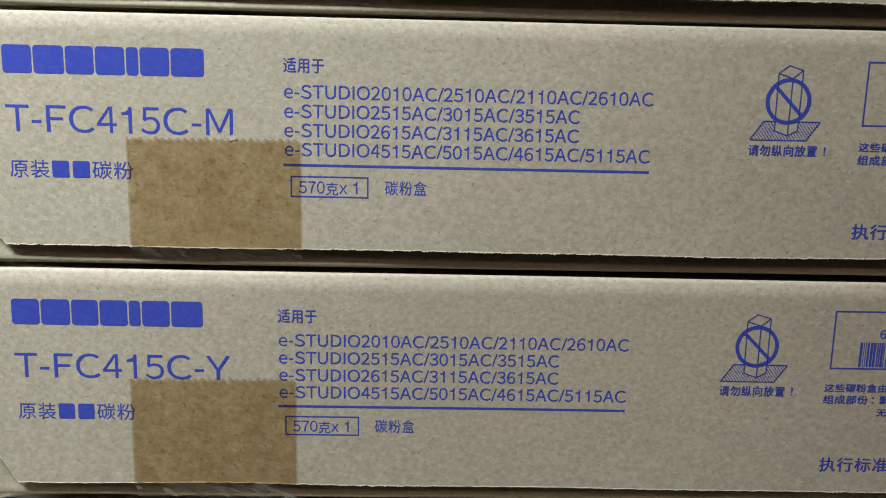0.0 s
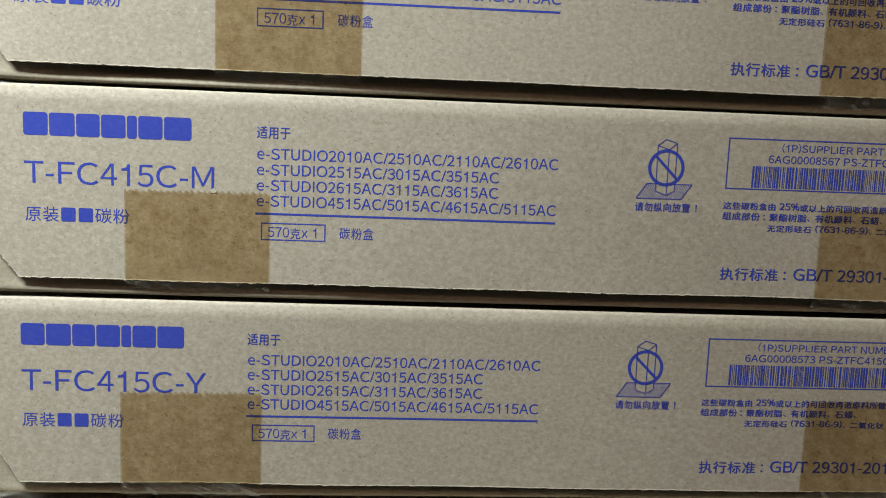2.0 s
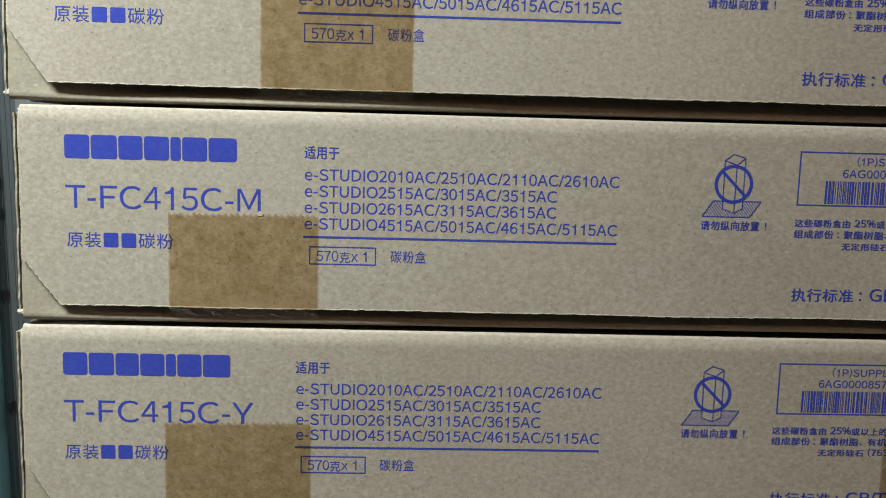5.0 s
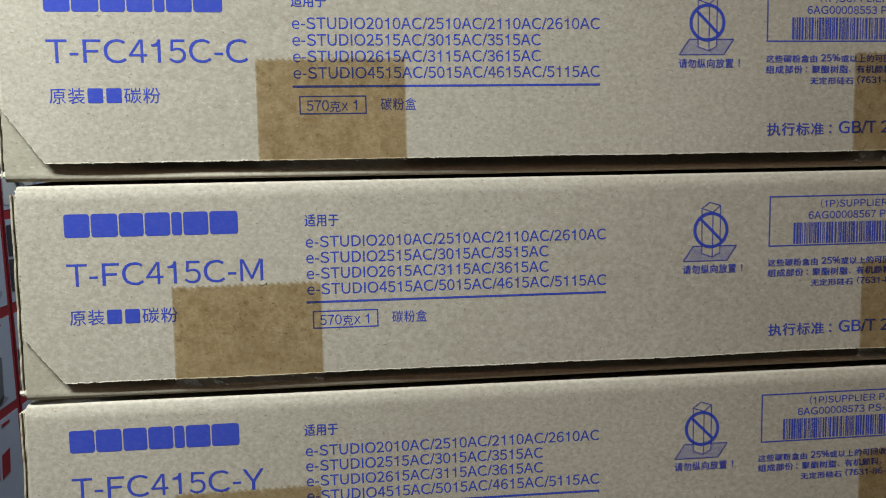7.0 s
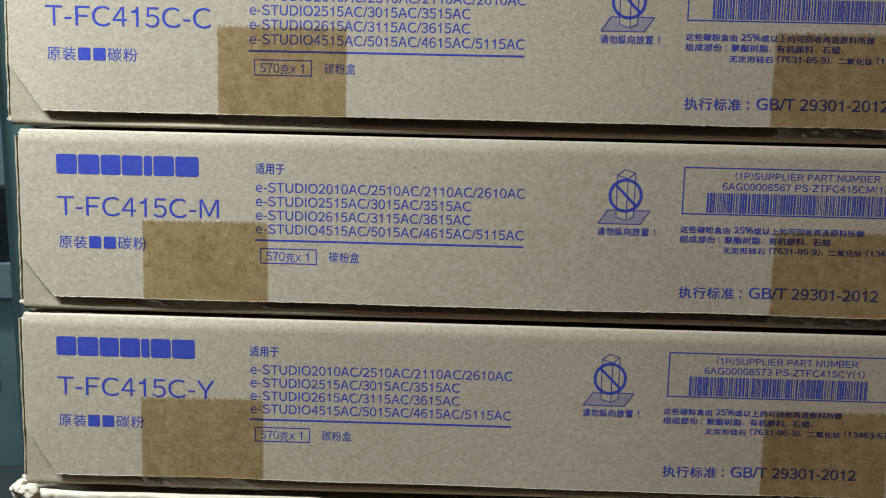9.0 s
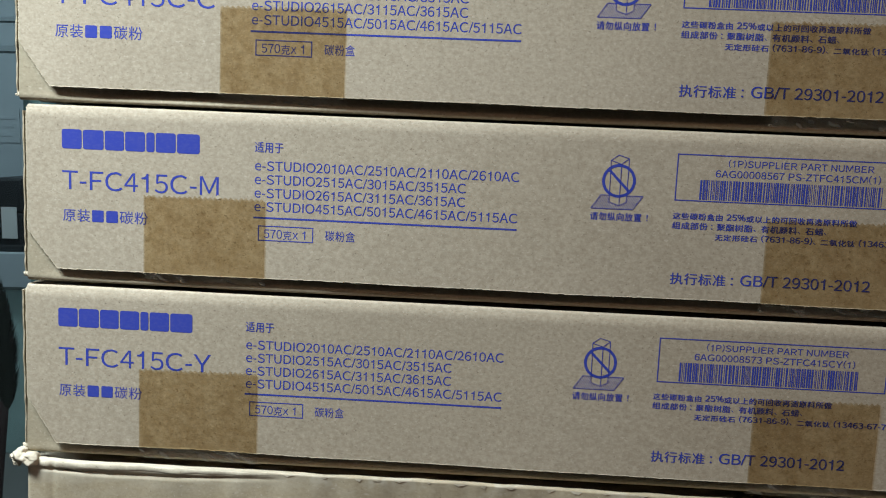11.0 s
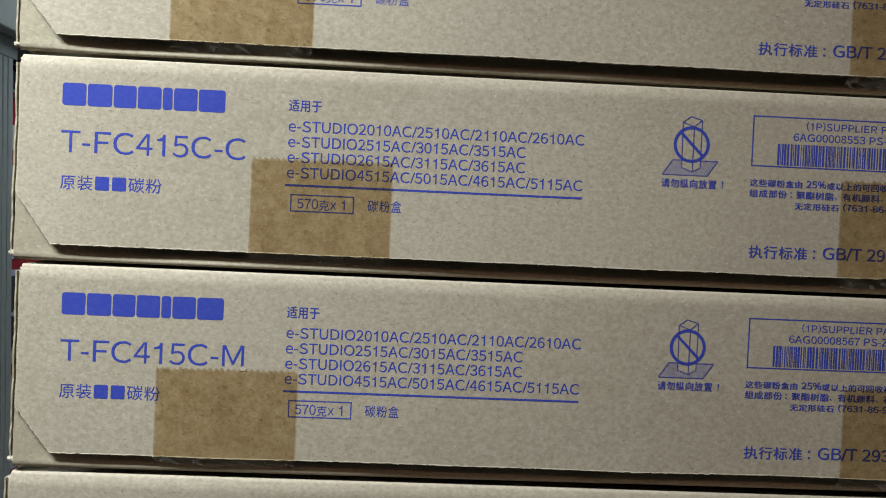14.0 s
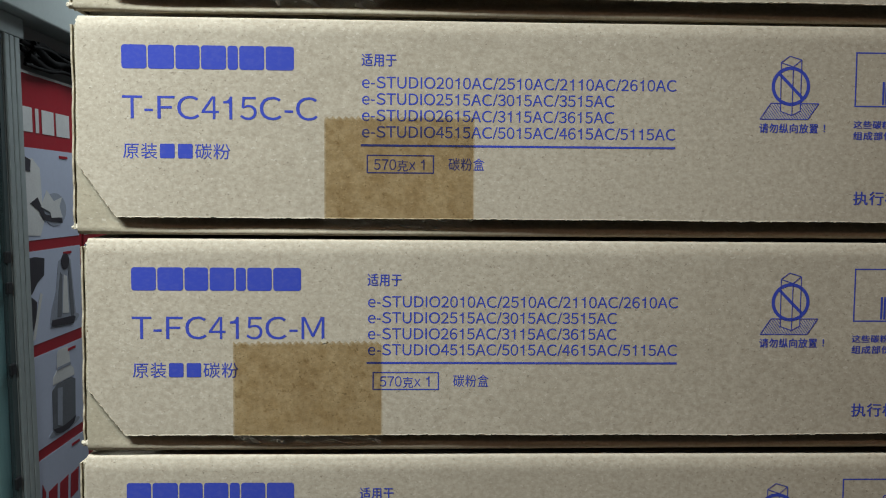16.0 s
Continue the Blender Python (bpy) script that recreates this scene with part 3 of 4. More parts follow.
def tuck(x, z, seed):
    """The inner front wall: near the flap at the ends, set back between them."""
    end = min(x, LENGTH - x)
    e = max(0.0, min(1.0, end / 0.040))
    g = max(0.0, min(1.0, (end - 0.020) / 0.050))
    d = max(0.0, min(1.0, (z - 0.0028) / 0.0060))
    out = max(0.0, min(1.0, z / 0.0062))   # the lower edge bulges forward
    return 0.0003 + 0.0008 * e + 0.0022 * max(0.0, min(1.0, (x - 0.12) / 0.2)) + 0.0030 * out * e * e * (3 - 2 * e) + 0.0030 * max(0.0, min(1.0, (z - 0.012) / 0.03)) + 0.0048 * d * g * g * (3 - 2 * g) + 0.0004 * noise.noise((x * 30, z * 40, seed + 20))


def inner_front(seed):
    verts, faces = [], []
    n = 90
    zs = (0.0, 0.0006, 0.0016, 0.0032, 0.0050, 0.0068, 0.0090, 0.06, 0.0865)
    for i in range(n + 1):
        x = 0.0002 + (LENGTH - 0.0004) * i / n
        for k, z in enumerate(zs):
            y = tuck(x, z, seed) + (0.0014, 0.0005, 0, 0, 0, 0, 0, 0, 0)[k]
            verts.append((x, y, z + 0.0001))
    m = len(zs)
    for i in range(n):
        for k in range(m - 1):
            a = i * m + k
            faces.append((a, a + m, a + m + 1, a + 1))
    return mesh_from("inner_front", verts, faces, INNER, True)


def side_panel(seed):
    """A doubled side wall: two liners with fluting recessed between them."""
    verts, faces = [], []
    n = 60
    for x0, x1, back in ((-0.0021, -0.0014, 0.0), (-0.0014, -0.0006, 0.0014), (-0.0006, 0.0001, 0.0002)):
        base = len(verts)
        for i in range(n + 1):
            z = 0.002 + 0.084 * i / n
            w = 0.0003 * math.sin(z * 4200) if back > 0.001 else 0.0
            y = 0.0022 + back + 0.0005 * tooth(z, 0.0015, seed + x0 * 900)
            o = 0.0007 * noise.noise((z * 25, seed, 7.0))
            verts += [(x0 + o, 0.07, z), (x0 + o + w, y, z), (x1 + o + w, y, z), (x1 + o, 0.07, z)]
        for i in range(n):
            for j in range(3):
                a = base + 4 * i + j
                faces.append((a, a + 1, a + 5, a + 4))
        faces.append(tuple(base + 4 * n + j for j in range(4)))
        faces.append(tuple(base + 3 - j for j in range(4)))
    return mesh_from("side_panel", verts, faces, INNER)


def crumple(bm, amount, freq, seed):
    for v in bm.verts:
        d = v.co.normalized() if v.co.length else Vector((0, 0, 1))
        v.co += d * amount * noise.noise(v.co * freq + Vector((seed, 0, 0))) + Vector(noise.noise_vector(v.co * freq * 2.3)) * amount * 0.42 + Vector(noise.noise_vector(v.co * freq * 6)) * amount * 0.10


def corner_tab(seed, size):
    bm = bmesh.new()
    bmesh.ops.create_icosphere(bm, subdivisions=4, radius=1.0)
    for v in bm.verts:
        v.co = Vector((v.co.x * size, v.co.y * size * 0.8, v.co.z * size * 0.55))
    crumple(bm, size * 0.42, 0.9 / size, seed)
    for v in bm.verts:
        v.co += Vector(noise.noise_vector(v.co * (4.5 / size) + Vector((seed, 1, 2)))) * size * 0.07
    return bm


def tape_mesh(x0, x1, top, seed, cut):
    n = 144
    verts, faces = [], []
    levels = 7
    for i in range(n + 1):
        x = x0 + (x1 - x0) * i / n
        zt = top + 0.0009 * tooth(x, 0.0026, cut) + 0.0006 * (x - x0) / (x1 - x0)
        zb = FLAP_BOTTOM[seed] + 0.0002
        for j in range(levels):
            z = zt + (zb - zt) * j / (levels - 1)
            verts.append((x, bend(x, z, seed) - 0.00035, z))
    for i in range(n):
        for j in range(levels - 1):
            a = levels * i + j
            faces.append((a, a + 1, a + 1 + levels, a + levels))
    return mesh_from("packing_tape", verts, faces, TAPE, True)


def film_mesh(x0, x1, seed):
    n, levels = 60, 7
    reach = {1: 0.0058, 2: 0.0056, 3: 0.0040, 4: 0.0018}[seed]
    verts, faces = [], []
    for i in range(n + 1):
        x = x0 + (x1 - x0) * i / n
        y0 = bend(x, FLAP_BOTTOM[seed], seed) - 0.0003
        for j in range(levels):
            k = j / (levels - 1)
            z = FLAP_BOTTOM[seed] - 0.0002 - k * 0.0066
            y = y0 + (reach - y0) * k + 0.0006 * noise.noise((x * 120 + z * 160, z * 90, seed)) * math.sin(math.pi * k)
            verts.append((x, min(y, 0.0056), z))
    for i in range(n):
        for j in range(levels - 1):
            a = levels * i + j
            faces.append((a, a + 1, a + 1 + levels, a + levels))
    return mesh_from("tape_end", verts, faces, FILM, True)


# left and right edge of each letter and its advance, in thousandths of the type size
FACE = dict(A=(14, 654, 667), B=(74, 627, 667), C=(44, 681, 722), D=(81, 674, 722), E=(86, 616, 667), F=(86, 583, 611), G=(48, 704, 778),
            I=(91, 188, 278), K=(76, 663, 667), L=(76, 537, 556), M=(73, 761, 833), N=(76, 646, 722), O=(39, 739, 778), P=(86, 622, 667),
            R=(88, 684, 722), S=(49, 620, 667), T=(14, 597, 611), U=(79, 644, 722), Y=(14, 653, 667), Z=(23, 588, 611), e=(40, 515, 556), x=(11, 490, 500))
FACE.update({"0": (37, 519, 556), "1": (101, 359, 556), "2": (26, 507, 556), "3": (34, 522, 556), "4": (25, 523, 556), "5": (32, 514, 556),
             "6": (38, 518, 556), "7": (37, 523, 556), "8": (38, 517, 556), "9": (42, 514, 556), "-": (44, 289, 333), "/": (-17, 295, 278),
             "(": (68, 299, 333), ")": (34, 265, 333), " ": (0, 0, 278), "%": (39, 850, 889)})
SHAPES = {}


def drawn(body, weight=0.0):
    """Vertices and faces of a text in the built-in font."""
    if (body, weight) not in SHAPES:
        cu = bpy.data.curves.new("writing", "FONT")
        cu.body, cu.resolution_u, cu.offset = body, 4, weight
        ob = new("writing", cu)
        bpy.context.view_layer.update()
        ev = ob.evaluated_get(bpy.context.evaluated_depsgraph_get())
        me = ev.to_mesh()
        SHAPES[body, weight] = [tuple(v.co[:2]) for v in me.vertices], [tuple(p.vertices) for p in me.polygons]
        ev.to_mesh_clear()
        bpy.data.objects.remove(ob)
        bpy.data.curves.remove(cu)
    return SHAPES[body, weight]


# letters whose wide form has feet, drawn plainly in a unit box
BARE = {"I": [(0, 0), (1, 0), (1, 1), (0, 1)],
        "-": [(0, 0.325), (1, 0.325), (1, 0.43), (0, 0.43)],
        "1": [(0.66, 0), (1, 0), (1, 1), (0.74, 1), (0.60, 0.87), (0.32, 0.81), (0, 0.79), (0, 0.70), (0.66, 0.70)],
        "/": [(0, -0.03), (0.24, -0.03), (1, 1.03), (0.76, 1.03)]}


def letter(ch, weight):
    """One letter's wide form, with its edges moved to those of a plain grotesque."""
    lo, hi, step = FACE[ch]
    if ch in BARE:
        return [((lo + x * (hi - lo)) / 718, z) for x, z in BARE[ch]], [tuple(range(len(BARE[ch])))], step / 718
    pts, fcs = drawn(chr(ord(ch) + 0xFEE0), weight)
    cap = max(p[1] for p in drawn(chr(ord("H") + 0xFEE0), 0.0)[0])
    a, b = min(p[0] for p in pts), max(p[0] for p in pts)
    return [((lo + (p[0] - a) * (hi - lo) / (b - a)) / 718, p[1] / cap) for p in pts], fcs, step / 718


def glyphs(body, x0, x1, z0, z1, cap=False, weight=0.0):
    """Text as flat vertices and faces in the x-z plane, fitted between x0 and x1 and between z0 and z1 (cap: baseline and cap height)."""
    pts, fcs, pen = [], [], 0.0
    for ch in body:
        if ch == " ":
            pen += 0.387
            continue
        if ch in FACE:
            p, f, step = letter(ch, weight)
        else:
            p, f = drawn(ch)
            if ch in "，、：！":
                shift = {"：": 0.42, "！": 0.62}[ch] - (min(q[0] for q in p) + max(q[0] for q in p)) / 2 if ch in "：！" else 0.0
                p = [((q[0] + shift) * 1.12, q[1] * 1.12) for q in p]
                step = 1.12 if ch == "：" else 1.05
            else:
                p = [(q[0] * 1.18, q[1] * 1.18 - 0.06) for q in p]
                step = 1.22
        n = len(pts)
        pts += [(q[0] + pen, q[1]) for q in p]
        fcs += [tuple(n + k for k in g) for g in f]
        pen += step
    lx, hx = min(p[0] for p in pts), max(p[0] for p in pts)
    ly, hy = (0.0, 1.0) if cap else (min(p[1] for p in pts), max(p[1] for p in pts))
    return [(x0 + (p[0] - lx) * (x1 - x0) / (hx - lx), z0 + (p[1] - ly) * (z1 - z0) / (hy - ly)) for p in pts], fcs


def bar(pts, fcs, a, b, w):
    """A straight stroke of width w from a to b."""
    d = Vector((b[0] - a[0], b[1] - a[1])).normalized() * (w / 2)
    n = len(pts)
    pts += [(a[0] - d.y, a[1] + d.x), (a[0] + d.y, a[1] - d.x), (b[0] + d.y, b[1] - d.x), (b[0] - d.y, b[1] + d.x)]
    fcs.append((n, n + 1, n + 2, n + 3))


def rect(pts, fcs, x0, x1, z0, z1, cuts=1):
    for k in range(cuts):
        a, b = x0 + (x1 - x0) * k / cuts, x0 + (x1 - x0) * (k + 1) / cuts
        n = len(pts)
        pts += [(a, z0), (b, z0), (b, z1), (a, z1)]
        fcs.append((n, n + 1, n + 2, n + 3))


def outline_box(pts, fcs, x0, x1, z0, z1, w):
    rect(pts, fcs, x0, x1, z1 - w, z1, 12)
    rect(pts, fcs, x0, x1, z0, z0 + w, 12)
    rect(pts, fcs, x0, x0 + w, z0 + w, z1 - w)
    rect(pts, fcs, x1 - w, x1, z0 + w, z1 - w)


def printed(parent, name, pts, fcs, seed, mat=None, proud=0.00006, surface=None, label=""):
    surf = surface or (lambda x, z: bend(x, z, seed))
    verts = [(x, surf(x, z) - proud, z) for x, z in pts]
    me = mesh_from(name, verts, fcs, mat or BLUE)
    if me.polygons and sum(p.normal.y * p.area for p in me.polygons) > 0:
        me.flip_normals()
    return link(name, me, parent, label)


def round_block(x0, x1, z0, z1, r, n=5):
    pts = []
    for cx, cz, a0 in ((x1 - r, z1 - r, 0), (x0 + r, z1 - r, 90), (x0 + r, z0 + r, 180), (x1 - r, z0 + r, 270)):
        for k in range(n):
            a = radians(a0 + 90 * k / (n - 1))
            pts.append((cx + r * math.cos(a), cz + r * math.sin(a)))
    return pts


OX, OZ = 0.1170, 1.3830   # where the print's origin lies on a carton


def carton(name, dx, dy, dz, seed, code, part_number, tape_1, tape_2, tape_top, label, rise=0.0, shift=0.0, lift=0.0008):
    ox, oz = OX - shift, OZ - lift   # the print sits a little off on each carton
    root = thing(name, LEAN @ Matrix.Translation((-ox + dx, dy, OZ + dz - lift)), label, "carton", "stack of toner cartons")
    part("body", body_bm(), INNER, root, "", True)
    link("front_flap", flap_mesh(seed), root)
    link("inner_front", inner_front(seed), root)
    link("torn_fringe", fringe(seed), root, "pale torn liner edge")
    link("cut_edge", saw_strip(seed), root, "pale zip-cut board edge")
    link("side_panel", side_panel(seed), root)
    tab = part("corner_tab", corner_tab(seed, 0.0023), TORN, root, "torn corner tab")
    tab.location = (-0.0010, 0.0035, 0.0030)
    for k, x in enumerate((tape_1, tape_2)):
        link("packing_tape", tape_mesh(x + ox, x + ox + 0.0618, tape_top - oz + 0.002 * k, seed, seed + 5 + k), root, "translucent brown packing tape")
        link("tape_end", film_mesh(x + ox, x + ox + 0.0618, seed), root, "creased loose tape end")

    def text(part_name, body, x0, x1, z0, z1, cap=False, weight=0.0, spread=0.0):
        pts, fcs = glyphs(body, x0 + ox, x1 + ox, z0 - oz, z1 - oz, cap, weight)
        if spread:
            # ink spread: a second impression a hair aside
            n = len(pts)
            pts = pts + [(x + spread, z - spread * 0.3) for x, z in pts]
            fcs = fcs + [tuple(k + n for k in f) for f in fcs]
        ob = printed(root, part_name, pts, fcs, seed)
        if spread:
            for v in ob.data.vertices[len(pts) // 2:]:
                v.co.y -= 0.00003

    # brand mark as seven plain blocks
    widths = (10.2, 10.6, 9.8, 10.2, 4.2, 10.2, 11.6)
    gap = 0.0006
    unit = (0.0700 - gap * 6) / sum(widths)
    x = -0.0977
    for w in widths:
        pts = round_block(x + ox, x + w * unit + ox, 1.4495 - oz + rise, 1.4592 - oz + rise, 0.0012)
        printed(root, "brand_block", pts, [tuple(range(len(pts)))], seed)
        x += w * unit + gap
    if code:
        text("model_code", code, -0.0977, -0.0180, 1.4297 + rise * 0.4, 1.4390 + rise * 0.4, True)
    # genuine toner line, with two plain blocks for the maker's name
    text("toner_text", "原装", -0.0975, -0.0837, 1.4136, 1.4200)
    for a in (-0.0829, -0.0756):
        pts = round_block(a + ox + 0.0003, a + ox + 0.0063, 1.4138 - oz, 1.4198 - oz, 0.0006)
        printed(root, "name_block", pts, [tuple(range(len(pts)))], seed)
    text("toner_text", "碳粉", -0.0684, -0.0540, 1.4136, 1.4200)
    text("heading", "适用于", 0.0, 0.0142, 1.4514 + rise * 1.5, 1.4566 + rise * 1.5, False, 0.0, 0.00012)
    for k, (line, x1) in enumerate((("e-STUDIO2010AC/2510AC/2110AC/2610AC", 0.1315), ("e-STUDIO2515AC/3015AC/3515AC", 0.1055),
                                    ("e-STUDIO2615AC/3115AC/3615AC", 0.1055), ("e-STUDIO4515AC/5015AC/4615AC/5115AC", 0.1315))):
        z = 1.4436 - 0.00677 * k
        text("model_line", line, 0.0002, x1, z, z + 0.0046, True, 0.005)
    pts, fcs = [], []
    rect(pts, fcs, ox - 0.0003, ox + 0.1314, 1.4195 - oz, 1.4204 - oz, 20)
    printed(root, "rule", pts, fcs, seed)
    pts, fcs = [], []
    outline_box(pts, fcs, ox + 0.0022, ox + 0.0302, 1.4084 - oz, 1.4161 - oz, 0.0005)
    printed(root, "weight_frame", pts, fcs, seed)
    text("weight_text", "570克x 1", 0.0052, 0.0262, 1.4093, 1.4143)
    text("weight_text", "碳粉盒", 0.0362, 0.0512, 1.4098, 1.4150)

    if seed == 3:
        # a chip of liner torn away at the end of the code
        pts = [(-0.0183 + ox + 0.0014 * q * math.cos(a), 1.4291 - oz + 0.0011 * q * math.sin(a))
               for a, q in ((0.1, 1.1), (0.9, 0.8), (1.6, 1.2), (2.4, 0.7), (3.2, 1.0), (4.1, 1.25), (4.9, 0.8), (5.6, 1.2))]
        printed(root, "torn_spot", pts, [tuple(range(len(pts)))], seed, WHITE_PAPER, 0.00014, None, "white torn spot")
    # sign: do not stand on end
    cx, cz = 0.1798 + ox, 1.4463 - oz
    pts, fcs = [], []
    for k in range(40):
        a, b = 2 * math.pi * k / 40, 2 * math.pi * (k + 1) / 40
        n = len(pts)
        for ang, r in ((a, 0.0082), (b, 0.0082), (b, 0.0068), (a, 0.0068)):
            pts.append((cx + r * math.cos(ang), cz + r * math.sin(ang)))
        fcs.append((n, n + 1, n + 2, n + 3))
    bar(pts, fcs, (cx - 0.0050, cz + 0.0052), (cx + 0.0052, cz - 0.0050), 0.0013)
    printed(root, "sign_ring", pts, fcs, seed)
    pts, fcs = [], []
    w = 0.00032
    top = [(cx - 0.0044, cz + 0.0098), (cx - 0.0008, cz + 0.0125), (cx + 0.0043, cz + 0.0110), (cx + 0.0008, cz + 0.0081)]
    for k in range(4):
        bar(pts, fcs, top[k], top[(k + 1) % 4], w)
    foot = [(cx - 0.0042, cz - 0.0104), (cx + 0.0007, cz - 0.0121), (cx + 0.0042, cz - 0.0102)]
    for a, b in zip((top[0], top[3], top[2]), foot):
        bar(pts, fcs, a, b, w)
    bar(pts, fcs, foot[0], foot[1], w)
    bar(pts, fcs, foot[1], foot[2], w)
    printed(root, "sign_column", pts, fcs, seed, None, 0.00011)
    # hatched mat, open where the column stands on it
    pts, fcs = [], []
    low, high = -0.0138, -0.0071
    corners = [(-0.0128, low), (-0.0083, high), (0.0121, high), (0.0075, low)]
    for k in range(4):
        a, b = corners[k], corners[(k + 1) % 4]
        bar(pts, fcs, (cx + a[0], cz + a[1]), (cx + b[0], cz + b[1]), w)

    def bare(x, z):
        side = 0.00455 * (z - low) / (high - low)
        under = -0.0121 + (0.0007 - x) * 0.35 if x < 0.0007 else -0.0121 + (x - 0.0007) * 0.54
        outside = x < -0.0128 + side or x > 0.0075 + side
        return outside or (-0.0042 < x < 0.0042 and z > under) or x * x + z * z < 0.0083 ** 2

    for k in range(26):
        first = None
        for i in range(21):
            z = high + (low - high) * i / 20
            x = -0.0175 + 0.00115 * k + (high - z) * 0.75
            closed = bare(x, z)
            if first is None and not closed:
                first = (x, z)
            if first is not None and (closed or i == 20):
                if first != (x, z):
                    bar(pts, fcs, (cx + first[0], cz + first[1]), (cx + x, cz + z), 0.00026)
                first = None
    printed(root, "sign_mat", pts, fcs, seed, None, 0.00011)
    text("sign_caption", "请勿纵向放置！", 0.1668, 0.1948, 1.4268, 1.4308, False, 0.0, 0.00014)

    # supplier label with its bars
    pts, fcs = [], []
    outline_box(pts, fcs, ox + 0.2072 + shift * 0.8, ox + 0.3194 + shift * 0.8, 1.4380 - oz, 1.4608 - oz, 0.00055)
    printed(root, "label_frame", pts, fcs, seed)
    text("label_text", "(1P)SUPPLIER PART NUMBER", 0.2318, 0.3010, 1.4550, 1.4591, False, 0.006)
    if part_number:
        text("label_text", part_number, 0.2260, 0.3045, 1.4498, 1.4541, False, 0.008)
    rb = random.Random(31 + seed)
    pts, fcs = [], []
    x = 0.2190
    while x < 0.3060:
        w = rb.choice((0.00028, 0.00028, 0.0005, 0.0007, 0.0009))
        rect(pts, fcs, x + ox, x + w + ox, 1.4390 - oz, 1.4486 - oz)
        x += w + rb.choice((0.00026, 0.00034, 0.00046, 0.0007))
    tagged(printed(root, "barcode", pts, fcs, seed), "", "", "", "stuff")
    text("small_print", "这些碳粉盒由 25%或以上的可回收再造原料所做", 0.2070, 0.2952, 1.4290, 1.4326, False, 0.004, 0.00016)
    text("small_print", "组成部份：聚酯树脂、有机颜料、石蜡、", 0.2070, 0.2812, 1.4242, 1.4277, False, 0.004, 0.00016)
    text("small_print", "无定形硅石 (7631-86-9)、二氧化钛 (13463-67-7)", 0.2280, 0.3240, 1.4194, 1.4231, False, 0.004, 0.00016)
    text("standard_text", "执行标准：GB/T 29301-2012", 0.2080, 0.3042, 1.3968, 1.4030, False, 0.004, 0.00014)
    return root


carton("toner_carton", -0.0030, 0.0005, 0.1822, 1, "", "", -0.0525, 0.2500, 1.4290,
       "brown kraft toner carton with blue print, topmost of the stack")
carton("toner_carton", -0.0027, 0.0003, 0.0911, 2, "T-FC415C-C", "6AG00008553 PS-ZTFC415CC(1)", -0.0153, 0.2490, 1.4312,
       "brown kraft toner carton, blue print, tape under the model list", 0.0007)
carton("toner_carton", 0.0, 0.0, 0.0, 3, "T-FC415C-M", "6AG00008567 PS-ZTFC415CM(1)", -0.0560, 0.2525, 1.4283,
       "brown kraft toner carton with blue print and tape below the code", 0.0007)
carton("toner_carton", -0.0030, -0.0004, -0.0911, 4, "T-FC415C-Y", "6AG00008573 PS-ZTFC415CY(1)", -0.0555, 0.2570, 1.4300,
       "brown kraft toner carton with blue print, above the crushed carton", 0.0008, 0.0013, 0.0012)


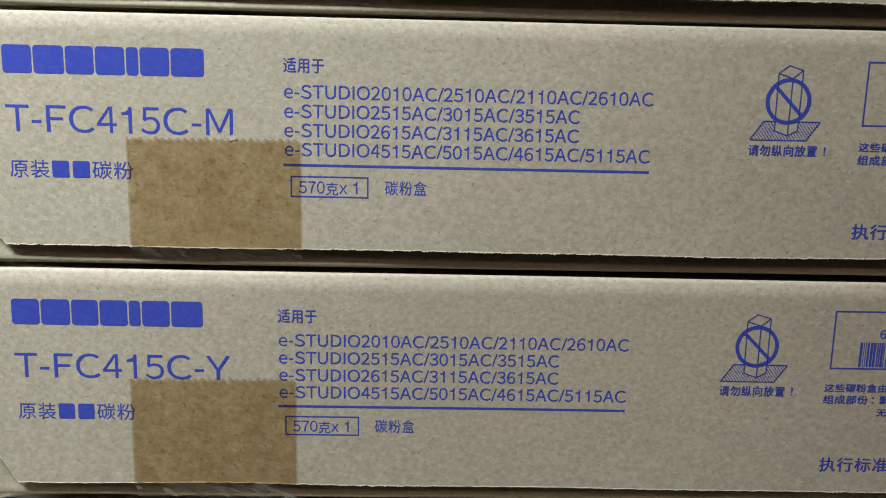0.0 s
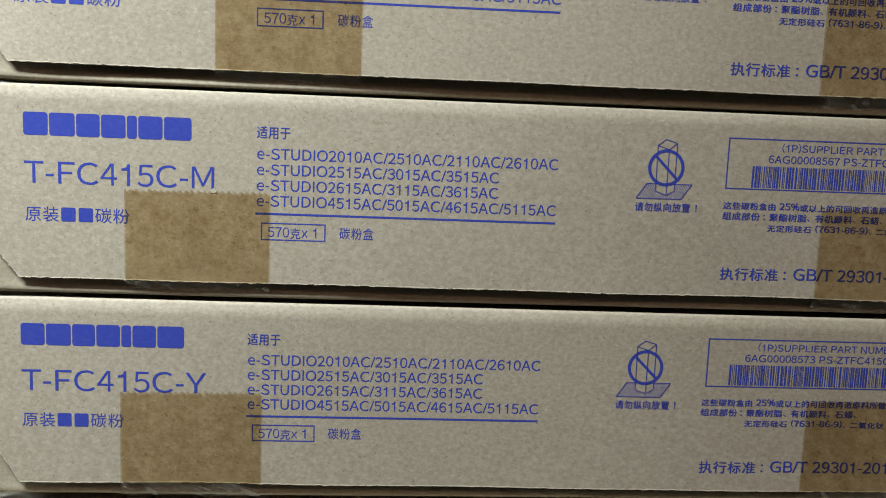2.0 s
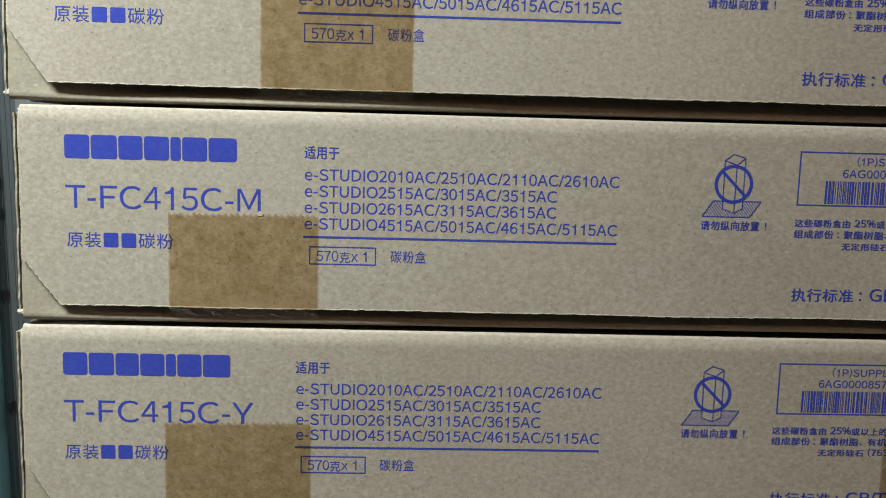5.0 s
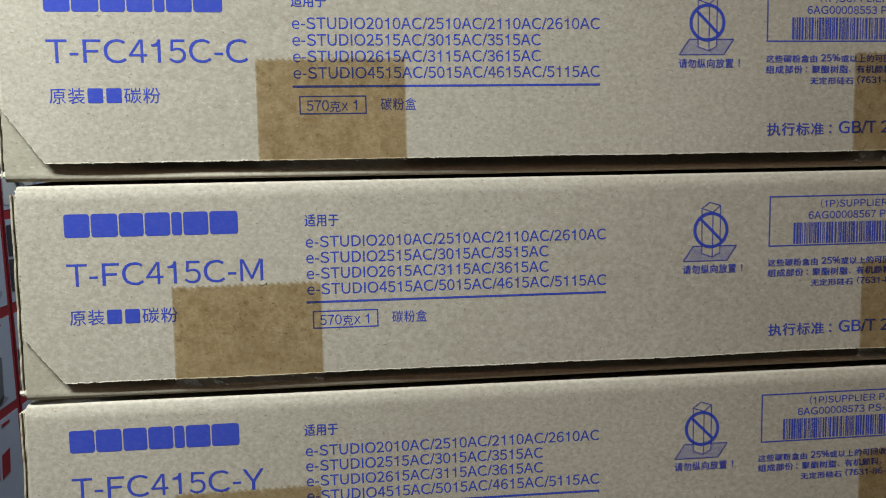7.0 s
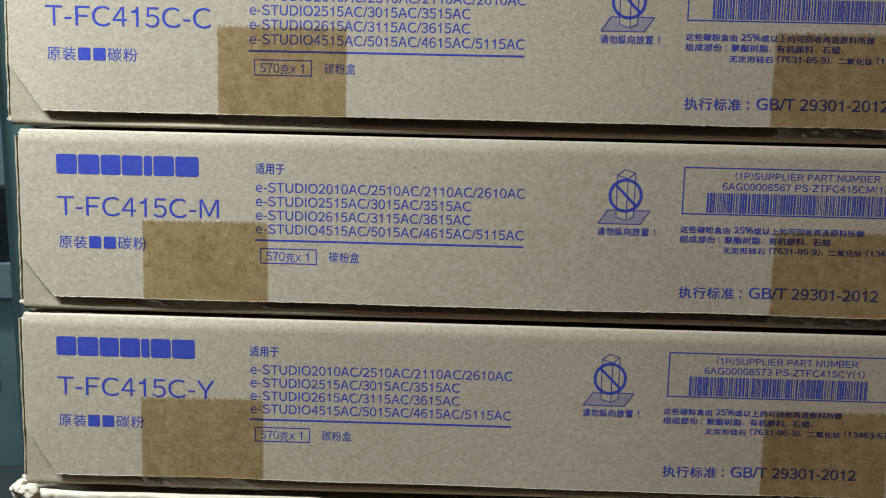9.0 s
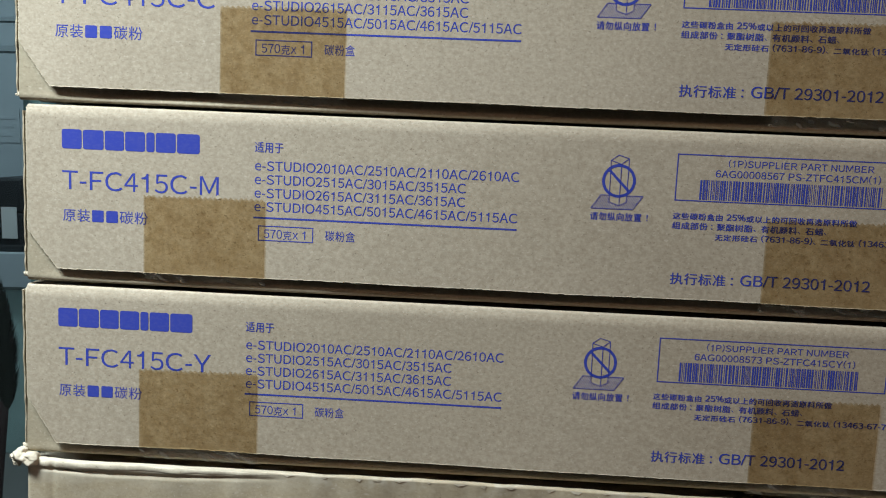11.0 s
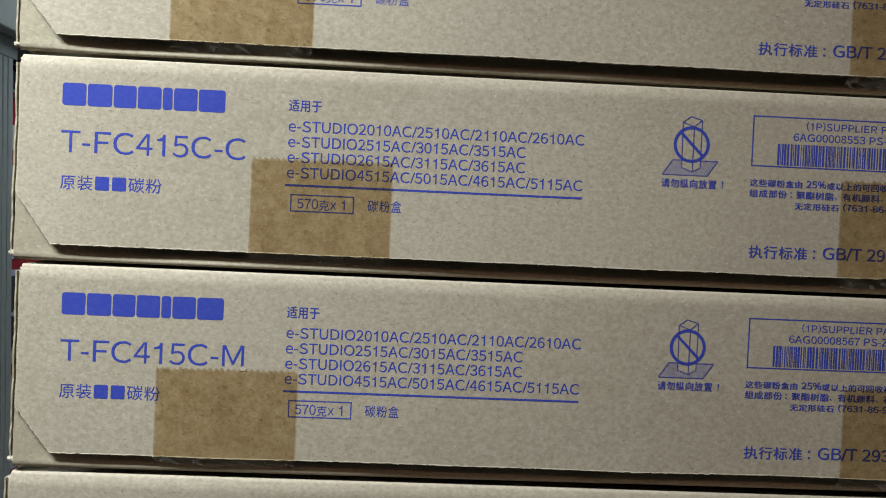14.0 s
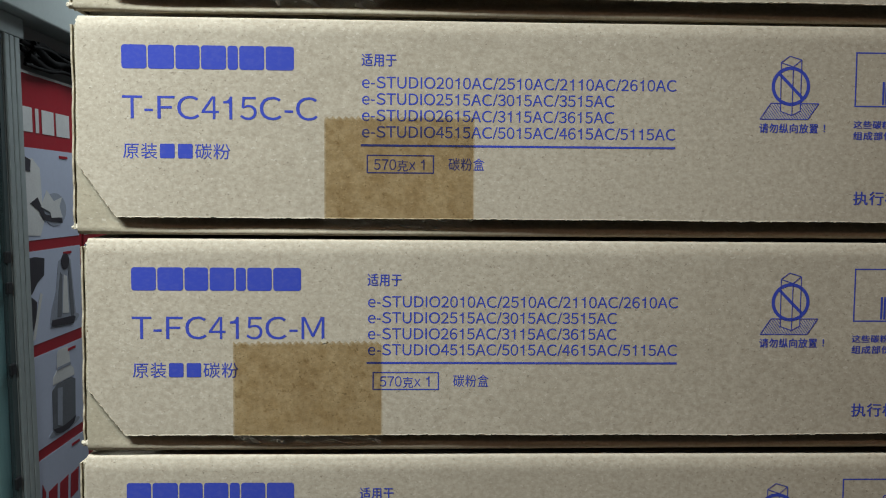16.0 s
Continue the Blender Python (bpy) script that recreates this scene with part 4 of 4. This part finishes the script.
# ---- the crushed carton at the bottom ----
def crushed_carton():
    top, bottom = 1.2904, 1.1510
    x0, x1, front = -0.1165, 0.400, -0.0042
    root = thing("crushed_carton", LEAN @ Matrix.Translation((x0, front, bottom)), "larger kraft carton with a crushed whitish top edge, under the stack", "carton", "stack of toner cartons")
    length, height = x1 - x0, top - bottom

    def ridge(x):
        return height - 0.0020 + 0.0010 * noise.noise((x * 11, 2.2, 8)) - 0.0016 * max(0, 1 - x / 0.16)

    def face(x, z):
        up = z / height
        y = 0.0016 * noise.noise((x * 9, z * 14, 3.3)) * (0.4 + 0.6 * up)
        y += 0.0010 * noise.noise((x * 38, z * 42, 5.0)) * max(0, up - 0.6) / 0.4 + 0.0004 * noise.noise((x * 120, z * 60, 8.0))
        closing = max(0.0, 1 - x / 0.135)
        groove = math.exp(-((z - (ridge(x) - 0.0028 - 0.0012 * math.sin(min(1.0, x / 0.12) * math.pi))) / 0.0006) ** 2)
        y += 0.0024 * groove * closing ** 0.6 * min(1.0, x / 0.02)
        fold = math.exp(-((x - 0.013) / 0.0012) ** 2)
        return y + 0.0009 * fold

    nx, nz = 300, 60
    verts, faces = [], []
    per = nz + 1 + 9
    for i in range(nx + 1):
        x = length * i / nx
        zt = ridge(x)
        for j in range(nz + 1):
            k = j / nz
            z = zt * (1 - (1 - k) ** 1.6)
            verts.append((x, face(x, z), z))
        yt = face(x, zt)
        for k in range(1, 6):
            a = k / 5 * math.pi / 2
            verts.append((x, yt + 0.0020 * (1 - math.cos(a)), zt + (0.0012 + 0.0010 * max(0.0, 1 - x / 0.16)) * math.sin(a) + 0.0005 * noise.noise((x * 60, k, 3))))
        sink = 0.0085 * max(0.0, min(1.0, (min(x, length - x) - 0.008) / 0.012))
        verts.append((x, 0.0066, zt + 0.0010 - sink))
        verts.append((x, 0.070, zt + 0.0006 - sink))
        verts.append((x, 0.086, height - 0.0004))
        verts.append((x, 0.10, height - 0.0004))
    for i in range(nx):
        a, b = i * per, (i + 1) * per
        for j in range(per - 1):
            faces.append((a + j, b + j, b + j + 1, a + j + 1))
    faces.append(tuple(range(per)) + (len(verts),))
    faces.append(tuple(reversed(range(nx * per, nx * per + per))) + (len(verts) + 1,))
    verts += [(0, 0.10, 0), (length, 0.10, 0)]
    faces.append((0, len(verts) - 2, len(verts) - 1, nx * per))
    faces.append((per - 1, nx * per + per - 1, len(verts) - 1, len(verts) - 2))
    link("body", mesh_from("crushed_body", verts, faces, WORN, True), root)

    # rolled top edge, worn to the bare paper: thick at the corner, thinning out along the carton
    verts, faces = [], []
    n, m = 190, 14
    for i in range(n + 1):
        x = 0.0006 + 0.172 * i / n
        thin = max(0.06, 1 - (x / 0.176) ** 2.2) * min(1.0, 0.5 + x / 0.02)
        r = (0.0019 + 0.0005 * noise.noise((x * 22, 4, 4)) + 0.00025 * noise.noise((x * 95, 2, 7))) * thin
        cz = ridge(x) + 0.0004 + 0.0008 * noise.noise((x * 14, 0.4, 6))
        cy = face(x, height - 0.004) + 0.0003
        for k in range(m):
            a = 2 * math.pi * k / m
            q = r * (1 + 0.30 * noise.noise((x * 90, math.cos(a), math.sin(a))))
            verts.append((x, cy - q * math.cos(a) * 0.40, cz - 0.0006 + q * math.sin(a)))
    for i in range(n):
        for k in range(m):
            faces.append((i * m + k, i * m + (k + 1) % m, (i + 1) * m + (k + 1) % m, (i + 1) * m + k))
    faces.append(tuple(reversed(range(m))))
    link("torn_edge", mesh_from("torn_edge", verts, faces, WHITE_PAPER, True), root, "pale torn and rolled board edge")
    for seed, size, place, turned in ((11, 0.0062, (-0.0010, 0.0012, height - 0.0022), 0.35), (14, 0.0046, (-0.0062, 0.0030, height - 0.0004), -0.5),
                                      (19, 0.0030, (-0.0072, 0.0024, height - 0.0048), 0.9)):
        bm = corner_tab(seed, size)
        bmesh.ops.rotate(bm, verts=bm.verts, matrix=Matrix.Rotation(turned, 3, "Y"))
        lump = part("crushed_corner", bm, WHITE_PAPER, root, "pale crushed corner", True)
        lump.location = place

    # curled shreds of bare paper along the rest of the edge
    rs = random.Random(8)
    for k in range(14):
        sx = 0.140 + 0.0145 * k + rs.uniform(-0.005, 0.005)
        wide, tall = rs.uniform(0.003, 0.008), rs.uniform(0.0010, 0.0026)
        vs, fs = [], []
        for i in range(9):
            u = i / 8
            x = sx + wide * (u - 0.5)
            top = ridge(x) + 0.0004
            drop = tall * math.sin(math.pi * u) * (0.7 + 0.6 * noise.noise((x * 500, k, 2.0)))
            for j in range(4):
                w = j / 3
                z = top - drop * w
                vs.append((x, face(x, z) - 0.00015 - 0.0001 * w * math.sin(math.pi * u), z))
        for i in range(8):
            for j in range(3):
                a = 4 * i + j
                fs.append((a, a + 1, a + 5, a + 4))
        link("paper_shred", mesh_from("paper_shred", vs, fs, TORN if k % 2 else WHITE_PAPER, True), root, "pale curled shred of liner")

    pts, fcs = glyphs("T-FC415C-K", 0.0315, 0.1535, 1.2508 - bottom, 1.2650 - bottom, True)
    printed(root, "model_code", pts, fcs, 0, BLUE, 0.0004, face)
    pts = [(0.1760 + 0.009 * math.cos(2 * math.pi * k / 32), 1.2563 - bottom + 0.009 * math.sin(2 * math.pi * k / 32)) for k in range(32)]
    printed(root, "colour_dot", pts, [tuple(range(32))], 0, BLACK, 0.0006, face, "black printed dot")
    return root


crushed_carton()
